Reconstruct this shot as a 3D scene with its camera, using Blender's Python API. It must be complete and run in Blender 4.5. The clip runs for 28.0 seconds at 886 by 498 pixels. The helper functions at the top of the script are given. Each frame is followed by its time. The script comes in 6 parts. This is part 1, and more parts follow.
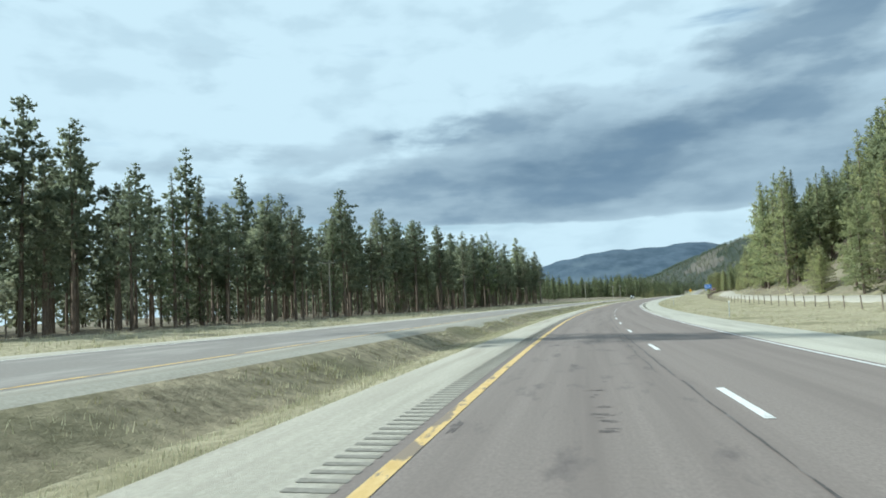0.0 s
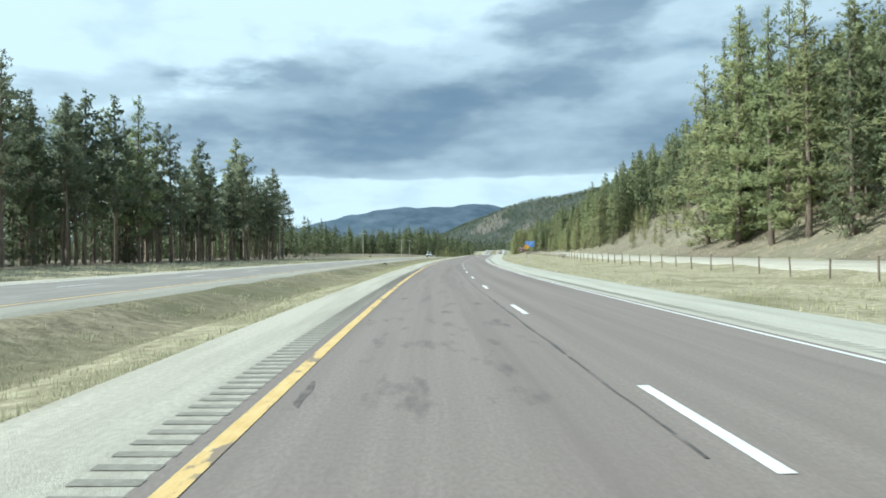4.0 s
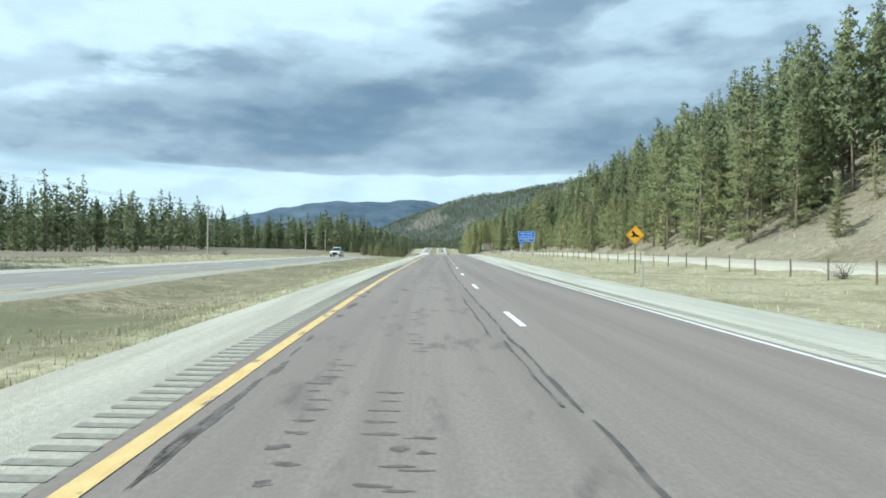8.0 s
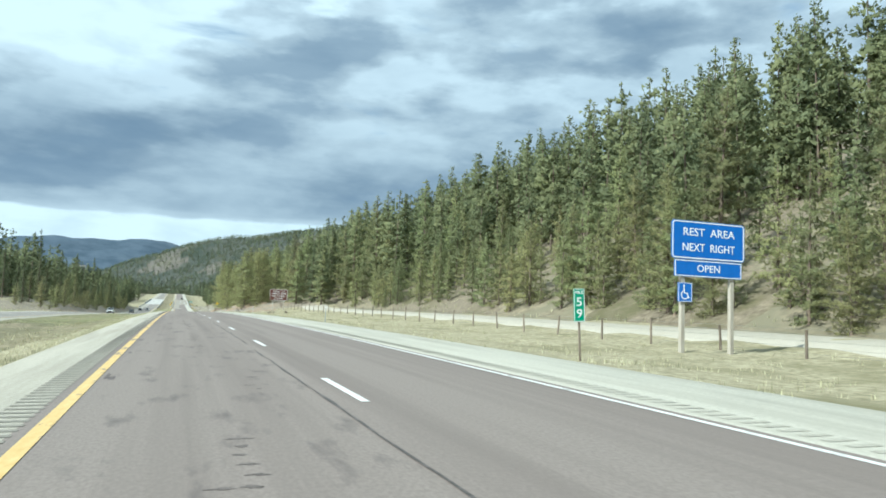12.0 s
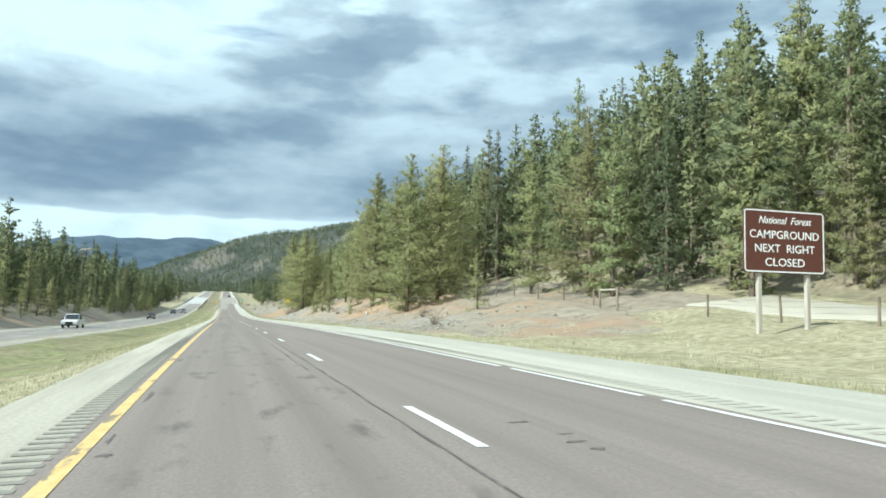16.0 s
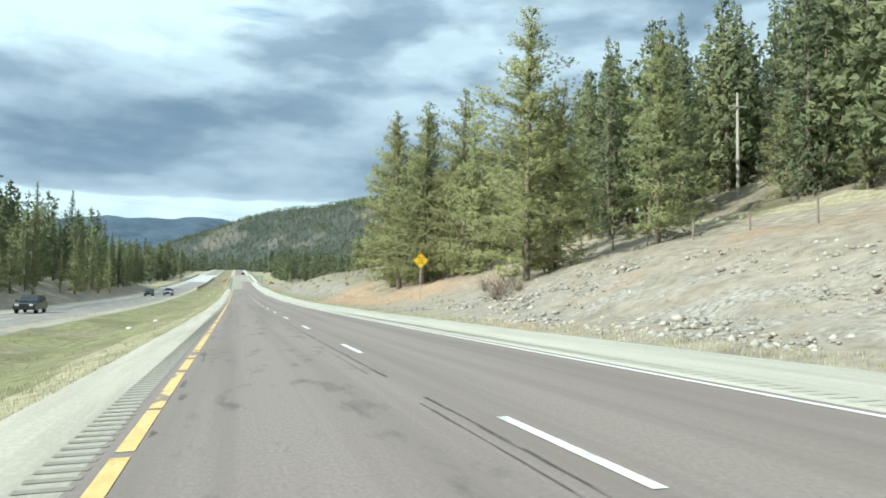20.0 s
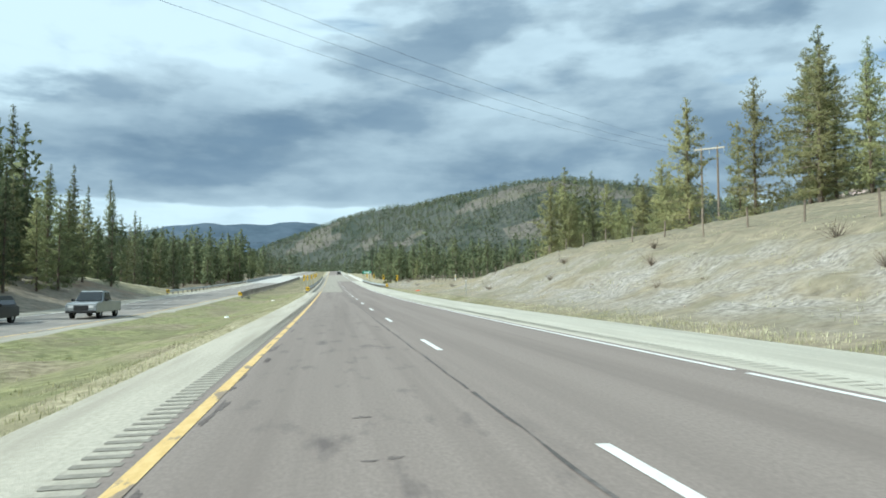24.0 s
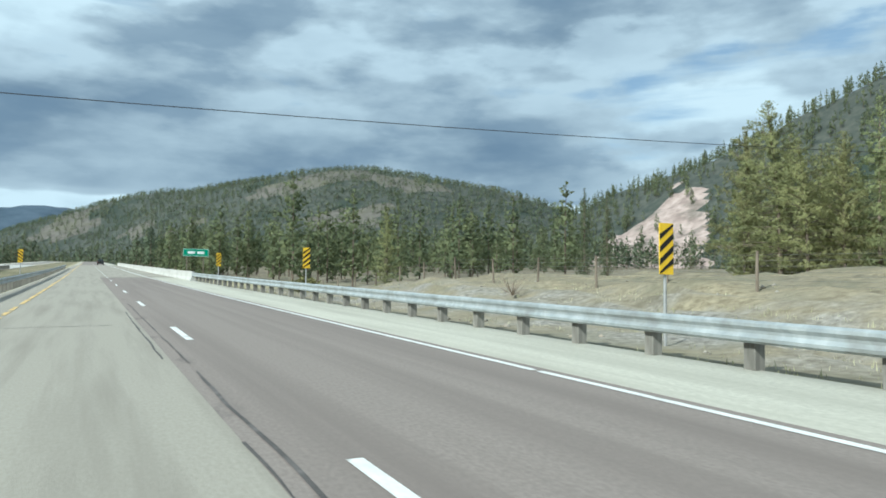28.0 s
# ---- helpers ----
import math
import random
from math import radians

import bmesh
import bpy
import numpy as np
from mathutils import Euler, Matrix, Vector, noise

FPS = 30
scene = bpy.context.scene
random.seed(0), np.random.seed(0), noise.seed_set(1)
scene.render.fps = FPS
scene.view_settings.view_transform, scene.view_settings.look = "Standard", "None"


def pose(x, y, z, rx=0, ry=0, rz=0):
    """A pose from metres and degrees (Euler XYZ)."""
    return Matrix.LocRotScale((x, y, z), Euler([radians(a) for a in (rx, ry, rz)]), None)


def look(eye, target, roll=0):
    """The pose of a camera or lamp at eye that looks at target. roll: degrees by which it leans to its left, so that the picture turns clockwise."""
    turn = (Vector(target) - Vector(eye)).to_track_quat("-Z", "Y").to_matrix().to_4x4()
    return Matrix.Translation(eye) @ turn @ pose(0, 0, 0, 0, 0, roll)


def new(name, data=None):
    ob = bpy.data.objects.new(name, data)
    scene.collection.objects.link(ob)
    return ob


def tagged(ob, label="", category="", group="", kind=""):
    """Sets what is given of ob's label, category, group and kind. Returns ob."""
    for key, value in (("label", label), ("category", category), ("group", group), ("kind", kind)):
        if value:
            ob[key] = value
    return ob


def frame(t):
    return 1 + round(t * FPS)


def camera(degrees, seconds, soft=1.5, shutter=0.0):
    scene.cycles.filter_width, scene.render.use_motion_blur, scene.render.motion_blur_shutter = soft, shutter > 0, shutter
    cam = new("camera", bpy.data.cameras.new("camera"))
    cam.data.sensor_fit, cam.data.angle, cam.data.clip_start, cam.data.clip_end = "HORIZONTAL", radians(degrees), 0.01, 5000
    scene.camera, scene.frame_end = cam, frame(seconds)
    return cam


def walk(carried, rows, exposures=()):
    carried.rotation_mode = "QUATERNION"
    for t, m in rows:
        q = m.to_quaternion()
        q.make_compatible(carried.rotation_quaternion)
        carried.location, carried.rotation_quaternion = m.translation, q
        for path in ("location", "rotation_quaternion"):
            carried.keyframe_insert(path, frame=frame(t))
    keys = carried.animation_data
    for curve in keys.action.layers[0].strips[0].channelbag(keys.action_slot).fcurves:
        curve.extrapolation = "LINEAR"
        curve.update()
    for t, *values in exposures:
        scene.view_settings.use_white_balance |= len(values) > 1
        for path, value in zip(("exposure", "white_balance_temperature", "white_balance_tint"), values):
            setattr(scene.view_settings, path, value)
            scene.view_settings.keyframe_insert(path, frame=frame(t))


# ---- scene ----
EXPOSURES = [(0.0, 0.13, 5720, -1), (1.5, 0.32, 5720, -1), (8.0, 0.33, 5650, -1), (12.0, 0.37, 5790, -1), (18.0, 0.47, 5880, -1), (22.0, 0.42, 5880, -1), (25.0, 0.22, 5770, -1), (28.0, 0.16, 5730, -1)]
cam = camera(63.15, 28.0, 1.75)
ROWS = [
    (0.0, 29.29, 1.64, 0.37, 21.68, 4.76, 2.81),
    (0.5, 25.81, 18.67, 0.35, 10.39, 3.46, 1.91),
    (1.0, 22.52, 35.72, 0.34, 6.41, 2.36, 1.41),
    (1.5, 19.53, 52.83, 0.35, 5.93, 1.56, 0.84),
    (2.0, 16.77, 69.96, 0.37, 5.86, 1.07, 0.66),
    (2.5, 14.32, 87.12, 0.40, 5.61, 0.74, 0.88),
    (3.0, 12.05, 104.29, 0.45, 5.26, 0.52, 1.09),
    (3.5, 9.90, 121.46, 0.51, 4.91, 0.62, 1.03),
    (5.5, 3.08, 190.21, 0.85, 5.42, 0.71, -0.12),
    (6.0, 1.84, 207.41, 0.97, 5.17, 0.61, -0.39),
    (6.5, 0.86, 224.61, 1.10, 4.69, 0.37, -0.48),
    (7.0, 0.05, 241.80, 1.21, 3.81, 0.24, -0.57),
    (7.5, -0.66, 258.99, 1.32, 2.24, 0.21, -0.57),
    (8.0, -1.21, 276.18, 1.45, -0.23, 0.48, -0.47),
    (8.5, -1.66, 293.38, 1.60, -3.42, 1.11, -0.37),
    (9.0, -1.92, 310.58, 1.76, -6.80, 1.83, -0.28),
    (9.5, -2.10, 327.77, 1.94, -9.77, 2.27, -0.15),
    (10.0, -2.26, 344.95, 2.12, -12.63, 2.81, -0.32),
    (10.5, -2.39, 362.12, 2.30, -15.67, 3.42, -0.78),
    (11.0, -2.52, 379.29, 2.47, -18.31, 4.13, -1.35),
    (11.5, -2.52, 396.46, 2.62, -20.01, 4.61, -2.01),
    (12.0, -2.52, 413.63, 2.74, -20.22, 4.99, -2.18),
    (12.5, -2.51, 430.80, 2.83, -19.46, 5.11, -2.39),
    (14.5, -2.48, 499.44, 2.79, -17.62, 4.90, -2.77),
    (15.0, -2.47, 516.58, 2.68, -17.57, 4.82, -2.59),
    (15.5, -2.47, 533.71, 2.54, -17.32, 4.69, -2.10),
    (16.0, -2.47, 550.82, 2.37, -16.88, 4.46, -1.22),
    (16.5, -2.58, 567.92, 2.19, -16.92, 4.16, -0.50),
    (17.0, -2.69, 585.01, 1.96, -17.25, 3.85, 0.02),
    (17.5, -2.76, 602.08, 1.68, -17.90, 3.58, -0.06),
    (18.0, -2.82, 619.14, 1.35, -18.25, 3.51, -0.44),
    (18.5, -2.86, 636.19, 1.03, -18.01, 3.31, -0.64),
    (19.0, -2.89, 653.22, 0.70, -17.28, 3.01, -0.55),
    (19.5, -2.86, 670.25, 0.39, -16.50, 2.96, -0.80),
    (20.0, -2.82, 687.25, 0.08, -16.02, 2.90, -0.85),
    (20.5, -2.72, 704.25, -0.22, -15.47, 2.69, -0.12),
    (21.0, -2.61, 721.23, -0.50, -14.82, 2.48, 0.81),
    (21.5, -2.63, 738.20, -0.74, -13.80, 2.68, 1.14),
    (22.0, -2.65, 755.16, -0.94, -12.49, 2.77, 1.18),
    (22.5, -2.55, 772.11, -1.11, -11.34, 3.06, 1.09),
    (24.5, -2.18, 839.82, -1.32, -8.22, 3.04, -0.24),
    (25.0, -2.09, 856.73, -1.27, -7.97, 3.13, -0.72),
    (25.5, -2.03, 873.62, -1.18, -8.52, 3.01, -0.99),
    (26.0, -1.96, 890.51, -1.03, -10.37, 2.78, -1.05),
    (26.5, -1.93, 907.39, -0.84, -13.11, 2.78, -1.08),
    (27.0, -1.90, 924.26, -0.61, -16.36, 2.78, -1.00),
    (27.5, -1.82, 941.12, -0.33, -20.86, 2.86, -0.57),
    (28.0, -1.74, 957.97, -0.02, -26.27, 2.84, -0.45),
]
walk(cam, [(t, pose(x, y, z, 90 + p, r, w)) for t, x, y, z, w, p, r in ROWS], EXPOSURES)

# ---- world, sun, exposure ----
SUN_TO = Vector((-0.74, -0.28, 0.61)).normalized()
sun = new("sun", bpy.data.lights.new("sun", "SUN"))
sun.data.energy, sun.data.angle, sun.data.color = 5.0, radians(0.6), (1.0, 0.95, 0.86)
sun.matrix_world = look((0, 0, 200), Vector((0, 0, 200)) - SUN_TO)

world = bpy.data.worlds.new("sky")
scene.world = world
world.use_nodes = True
wn, wl = world.node_tree.nodes, world.node_tree.links
wn.clear()


def wnode(kind, **props):
    n = wn.new(kind)
    for key, value in props.items():
        setattr(n, key, value)
    return n


def wmath(op, a, b=0.0, c=None):
    n = wnode("ShaderNodeMath", operation=op)
    for k, v in enumerate((a, b) if c is None else (a, b, c)):
        if isinstance(v, (int, float)):
            n.inputs[k].default_value = v
        else:
            wl.new(v, n.inputs[k])
    return n.outputs[0]


def wmap(v, a, b, c=0.0, d=1.0):
    n = wnode("ShaderNodeMapRange", interpolation_type="SMOOTHSTEP")
    wl.new(v, n.inputs[0])
    for k, x in enumerate((a, b, c, d)):
        n.inputs[k + 1].default_value = x
    return n.outputs[0]


def wmix(f, a, b):
    n = wnode("ShaderNodeMix", data_type="RGBA")
    for sock, v in ((n.inputs[0], f), (n.inputs[6], a), (n.inputs[7], b)):
        if isinstance(v, (int, float)):
            sock.default_value = v
        elif isinstance(v, tuple):
            sock.default_value = (*v, 1)
        else:
            wl.new(v, sock)
    return n.outputs[2]


nish = wnode("ShaderNodeTexSky", sky_type="NISHITA", sun_disc=False)
nish.sun_elevation = math.asin(SUN_TO.z)
nish.sun_rotation = math.atan2(SUN_TO.x, SUN_TO.y)
coord = wnode("ShaderNodeTexCoord")
sep = wnode("ShaderNodeSeparateXYZ")
wl.new(coord.outputs["Generated"], sep.inputs[0])
el = wmath("MAXIMUM", sep.outputs[2], 0.0)
azim = wmath("ARCTAN2", sep.outputs[0], sep.outputs[1])
sphere = wnode("ShaderNodeCombineXYZ")
wl.new(azim, sphere.inputs[0])
wl.new(el, sphere.inputs[1])


def wnoise(scale, detail, rough, offset, sx=1.0, sy=1.0, rot=0.0, warp=0.0):
    mp = wnode("ShaderNodeMapping")
    mp.inputs["Location"].default_value = offset
    mp.inputs["Rotation"].default_value = (0, 0, rot)
    mp.inputs["Scale"].default_value = (sx, sy, 1)
    wl.new(sphere.outputs[0], mp.inputs[0])
    n = wnode("ShaderNodeTexNoise")
    n.inputs["Scale"].default_value, n.inputs["Detail"].default_value = scale, detail
    n.inputs["Roughness"].default_value, n.inputs["Distortion"].default_value = rough, warp
    wl.new(mp.outputs[0], n.inputs["Vector"])
    return n.outputs[0]


deck = wnoise(3.0, 7, 0.52, (3.4, 1.2, 0), 1.0, 2.6, 0.10, 0.15)
fine = wnoise(9.0, 5, 0.50, (7.3, 2.2, 0), 1.0, 2.4, 0.12, 0.15)
streak = wnoise(5.0, 5, 0.52, (1.7, 4.4, 0), 0.7, 5.0, 0.08, 0.15)
# a deck of dark cloud over the valley, thinning to bright veil on the sun's side and lifting off the skyline
lifted = wmath("MULTIPLY_ADD", wmath("MINIMUM", el, 0.43), 3.0, -1.02)
thin = wmap(wmath("SUBTRACT", lifted, azim), -0.22, 0.20)
opening = wmath("MULTIPLY", wmap(azim, 0.48, 0.85), wmap(el, 0.15, 0.32, 1.0, 0.0))
gap = wmap(wmath("ADD", el, wmath("MULTIPLY", streak, 0.03)), 0.108, 0.138, 1.0, 0.0)
belt = wmath("MULTIPLY", wmap(el, 0.09, 0.135), wmap(el, 0.18, 0.30, 1.0, 0.0))
body = wmath("ADD", deck, wmath("MULTIPLY", fine, 0.46))
body = wmath("ADD", body, wmath("MULTIPLY", streak, 0.40))
body = wmath("ADD", body, wmath("MULTIPLY", thin, -0.34))
body = wmath("ADD", body, wmath("MULTIPLY", opening, -0.20))
body = wmath("ADD", body, wmath("MULTIPLY", gap, -0.55))
body = wmath("ADD", body, wmath("MULTIPLY", belt, 0.17))
body = wmath("ADD", body, wmap(azim, 0.1, 0.9, 0.02, 0.0))
cover = wmap(body, 0.72, 0.90)
heavy = wmap(body, 0.84, 1.36)
blue = wmix(0.30, nish.outputs[0], (5.6, 7.4, 8.8))
veil = wmix(wmath("MULTIPLY", wmap(fine, 0.46, 0.66), 0.55), wmix(wmap(wmath("ADD", wmath("ADD", streak, wmath("MULTIPLY", thin, 0.25)), wmath("MULTIPLY", wmath("MAXIMUM", gap, opening), 0.20)), 0.36, 0.62), blue, (7.4, 8.6, 9.2)), (5.6, 6.7, 7.4))
greys = wmix(heavy, (4.7, 5.6, 6.3), (1.75, 2.5, 3.4))
shred = wmix(wmath("MULTIPLY", wmap(wmath("ADD", fine, wmath("MULTIPLY", streak, 0.6)), 0.80, 1.16), 0.40), greys, (6.8, 7.8, 8.4))
billow = wnoise(3.6, 6, 0.50, (5.1, 8.3, 0), 1.0, 3.4, 0.10, 0.12)
puffs = wnoise(8.0, 6, 0.50, (2.9, 6.6, 0), 1.0, 2.4, 0.12, 0.10)
lit = wmath("ADD", wmath("MULTIPLY", billow, 0.6), wmath("MULTIPLY", puffs, 0.4))
lit_edge = wmath("MULTIPLY", wmap(lit, 0.485, 0.565), wmath("MULTIPLY", wmap(el, 0.16, 0.32, 0.18, 1.0), wmap(body, 0.90, 1.25, 0.80, 0.42)))
dark_base = wmath("MULTIPLY", wmap(lit, 0.50, 0.42), 0.50)
shred = wmix(lit_edge, wmix(dark_base, shred, (1.75, 2.55, 3.55)), (6.6, 7.7, 8.4))
sky_col = wmix(cover, veil, shred)
back = wnode("ShaderNodeBackground")
back.inputs[1].default_value = 0.088
wl.new(sky_col, back.inputs[0])
wout = wnode("ShaderNodeOutputWorld")
wl.new(back.outputs[0], wout.inputs[0])

# ---- materials ----
MATS = {}


def surf(name, c1, c2, scale=3.0, c3=None, scale3=0.3, rough=0.9, bump=0.3, bump_scale=None, uv=False, stretch=(1, 1, 1),
         metal=0.0, rnd=0.0, spec=0.3, trans=0.0, island=False, lo=0.35, hi=0.65, lo3=0.5, hi3=0.65, detail=6, stretch3=None, c4=None, band4=(-9, 9), patches=(), hue=0.0):
    """A two-scale procedural surface: c1 to c2 by fine noise, c3 in large patches."""
    m = bpy.data.materials.new(name)
    m.use_nodes = True
    nt = m.node_tree
    nodes, links = nt.nodes, nt.links
    b = nodes["Principled BSDF"]
    tc = nodes.new("ShaderNodeTexCoord")
    mp = nodes.new("ShaderNodeMapping")
    mp.inputs["Scale"].default_value = stretch
    links.new(tc.outputs["UV" if uv else "Object"], mp.inputs[0])

    mp3 = mp
    if stretch3:
        mp3 = nodes.new("ShaderNodeMapping")
        mp3.inputs["Scale"].default_value = stretch3
        links.new(tc.outputs["UV" if uv else "Object"], mp3.inputs[0])

    def noise_tex(sc, det, source=None):
        n = nodes.new("ShaderNodeTexNoise")
        n.inputs["Scale"].default_value, n.inputs["Detail"].default_value = sc, det
        n.inputs["Roughness"].default_value = 0.62
        links.new((source or mp).outputs[0], n.inputs["Vector"])
        return n.outputs[0]

    def ramp(v, a, b_):
        n = nodes.new("ShaderNodeMapRange")
        links.new(v, n.inputs[0])
        n.inputs[1].default_value, n.inputs[2].default_value = a, b_
        return n.outputs[0]

    def mix(f, a, b_):
        n = nodes.new("ShaderNodeMix")
        n.data_type = "RGBA"
        for sock, v in ((n.inputs[0], f), (n.inputs[6], a), (n.inputs[7], b_)):
            if isinstance(v, tuple):
                sock.default_value = (*v, 1)
            elif isinstance(v, float):
                sock.default_value = v
            else:
                links.new(v, sock)
        return n.outputs[2]

    grain = noise_tex(scale, detail)
    col = mix(ramp(grain, lo, hi), c1, c2)
    if c3:
        col = mix(ramp(noise_tex(scale3, 5, mp3), lo3, hi3), col, c3)
    if c4:
        # soft worn blots inside one lane
        mp4 = nodes.new("ShaderNodeMapping")
        mp4.inputs["Scale"].default_value = (1, 0.28, 1)
        links.new(tc.outputs["UV"], mp4.inputs[0])
        axes = nodes.new("ShaderNodeSeparateXYZ")
        links.new(tc.outputs["UV"], axes.inputs[0])
        blot = nodes.new("ShaderNodeMath")
        blot.operation = "MULTIPLY"
        links.new(ramp(noise_tex(1.9, 6, mp4), 0.56, 0.70), blot.inputs[0])
        side = nodes.new("ShaderNodeMath")
        side.operation = "MULTIPLY"
        links.new(ramp(axes.outputs[0], band4[0], band4[0] + 0.5), side.inputs[0])
        links.new(ramp(axes.outputs[0], band4[1], band4[1] - 0.4), side.inputs[1])
        links.new(side.outputs[0], blot.inputs[1])
        col = mix(blot.outputs[0], col, c4)
    for dark, pale, grain_size, x0, x1, y0, y1, spread in patches:
        # ground of another kind showing through inside a stretch of the land, soft at its edges
        axes = nodes.new("ShaderNodeSeparateXYZ")
        links.new(tc.outputs["Object"], axes.inputs[0])
        mask = ramp(noise_tex(spread, 6), 0.40, 0.62)
        for sock, lo_, hi_ in ((axes.outputs[0], x0, x0 + 2.5), (axes.outputs[0], x1, x1 - 4.0), (axes.outputs[1], y0, y0 + 14.0), (axes.outputs[1], y1, y1 - 14.0)):
            times = nodes.new("ShaderNodeMath")
            times.operation = "MULTIPLY"
            links.new(mask, times.inputs[0])
            links.new(ramp(sock, lo_, hi_), times.inputs[1])
            mask = times.outputs[0]
        col = mix(mask, col, mix(ramp(noise_tex(grain_size, 7), 0.36, 0.64), dark, pale))
    if rnd:
        src = nodes.new("ShaderNodeNewGeometry").outputs["Random Per Island"] if island else nodes.new("ShaderNodeObjectInfo").outputs["Random"]
        h = nodes.new("ShaderNodeHueSaturation")
        mr = nodes.new("ShaderNodeMapRange")
        links.new(src, mr.inputs[0])
        mr.inputs[3].default_value, mr.inputs[4].default_value = 1 - rnd, 1 + rnd
        links.new(mr.outputs[0], h.inputs["Value"])
        if hue:
            mh = nodes.new("ShaderNodeMath")
            mh.operation = "FRACT"
            m7 = nodes.new("ShaderNodeMath")
            m7.operation, m7.inputs[1].default_value = "MULTIPLY", 7.31
            links.new(src, m7.inputs[0])
            links.new(m7.outputs[0], mh.inputs[0])
            links.new(ramp(mh.outputs[0], -.5 / hue + .5, .5 / hue + .5), h.inputs["Hue"])
        links.new(col, h.inputs["Color"])
        col = h.outputs[0]
    links.new(col, b.inputs["Base Color"])
    b.inputs["Roughness"].default_value, b.inputs["Metallic"].default_value = rough, metal
    b.inputs["Specular IOR Level"].default_value = spec
    if bump:
        bp = nodes.new("ShaderNodeBump")
        bp.inputs["Strength"].default_value, bp.inputs["Distance"].default_value = bump, 0.05
        links.new(noise_tex(bump_scale or scale, 8), bp.inputs["Height"])
        links.new(bp.outputs[0], b.inputs["Normal"])
    if trans:
        tr = nodes.new("ShaderNodeBsdfTranslucent")
        ms = nodes.new("ShaderNodeMixShader")
        ms.inputs[0].default_value = trans
        links.new(col, tr.inputs[0])
        links.new(b.outputs[0], ms.inputs[1])
        links.new(tr.outputs[0], ms.inputs[2])
        links.new(ms.outputs[0], nodes["Material Output"].inputs[0])
    MATS[name] = m
    return m


M_ASPH = surf("weathered asphalt", (0.205, 0.172, 0.152), (0.258, 0.220, 0.196), 26, (0.172, 0.143, 0.127), 0.9, 0.85, 0.12, 120, True, (1, 0.5, 1), lo3=0.42, hi3=0.72, stretch3=(1.3, 0.02, 1), c4=(0.125, 0.105, 0.098), band4=(-3.6, -0.2))
M_ASPH2 = surf("grey asphalt", (0.205, 0.187, 0.168), (0.262, 0.242, 0.218), 20, (0.31, 0.288, 0.258), 0.8, 0.85, 0.2, 90, True, (1, 0.25, 1))
M_SHOULD = surf("pale shoulder paving", (0.36, 0.337, 0.28), (0.47, 0.442, 0.37), 16, (0.295, 0.272, 0.222), 1.6, 0.95, 0.4, 60, True, (1, 0.6, 1), lo3=0.42, hi3=0.72, stretch3=(1, 0.05, 1))
M_SHOULD_R = surf("bright pale shoulder paving", (0.45, 0.43, 0.36), (0.57, 0.548, 0.465), 16, (0.39, 0.368, 0.305), 1.6, 0.95, 0.4, 60, True, (1, 0.6, 1), lo3=0.42, hi3=0.72, stretch3=(1, 0.05, 1))
M_GRAVEL = surf("dusty gravel", (0.34, 0.312, 0.25), (0.52, 0.485, 0.405), 22, (0.40, 0.365, 0.29), 0.7, 0.95, 0.6, 30, True, (1, 0.6, 1))
M_DECK = surf("worn pale deck paving", (0.29, 0.266, 0.222), (0.335, 0.31, 0.262), 30, (0.225, 0.203, 0.17), 2.0, 0.9, 0.10, 50, True, (1, 0.4, 1), lo3=0.45, hi3=0.75, stretch3=(1, 0.05, 1))
M_CONC = surf("bridge concrete", (0.42, 0.41, 0.38), (0.52, 0.51, 0.48), 6, (0.34, 0.33, 0.30), 0.7, 0.9, 0.2)
M_YEL = surf("worn yellow road paint", (0.56, 0.385, 0.15), (0.66, 0.485, 0.22), 9, (0.25, 0.20, 0.15), 2.2, 0.75, 0.2, 40, True, (1, 0.3, 1), lo3=0.56, hi3=0.60)
M_WHITE = surf("worn white road paint", (0.60, 0.60, 0.575), (0.74, 0.74, 0.715), 9, (0.36, 0.35, 0.33), 2.6, 0.7, 0.2, 40, True, (1, 0.4, 1), lo3=0.60, hi3=0.66)
M_TAR = surf("crack sealing tar", (0.07, 0.062, 0.058), (0.105, 0.094, 0.088), 8, (0.18, 0.162, 0.15), 1.5, 0.7, 0.2, 30, True)
M_STAIN = surf("dark road patching", (0.095, 0.081, 0.075), (0.15, 0.127, 0.116), 9, (0.18, 0.152, 0.138), 4.0, 0.8, 0.3, 40, True)
M_GROUND = surf("dry meadow ground", (0.20, 0.176, 0.105), (0.44, 0.395, 0.265), 3.2, (0.215, 0.195, 0.11), 0.22, 1.0, 1.0, 9, lo=0.33, hi=0.62, lo3=0.48, hi3=0.66, detail=9)
M_MEDIAN = surf("spring median grass", (0.125, 0.105, 0.064), (0.335, 0.29, 0.19), 2.6, (0.15, 0.14, 0.076), 0.13, 1.0, 1.0, 9, lo=0.33, hi=0.64, lo3=0.42, hi3=0.62, detail=9, patches=[((0.125, 0.138, 0.055), (0.30, 0.295, 0.145), 2.4, -34.0, -4.0, 470, 945, 0.22)])
STRAW = ((0.19, 0.155, 0.097), (0.36, 0.308, 0.205), 3.2)
RUBBLE = ((0.14, 0.125, 0.105), (0.40, 0.375, 0.33), 4.5)
RUST = ((0.31, 0.198, 0.118), (0.42, 0.298, 0.195), 1.4)
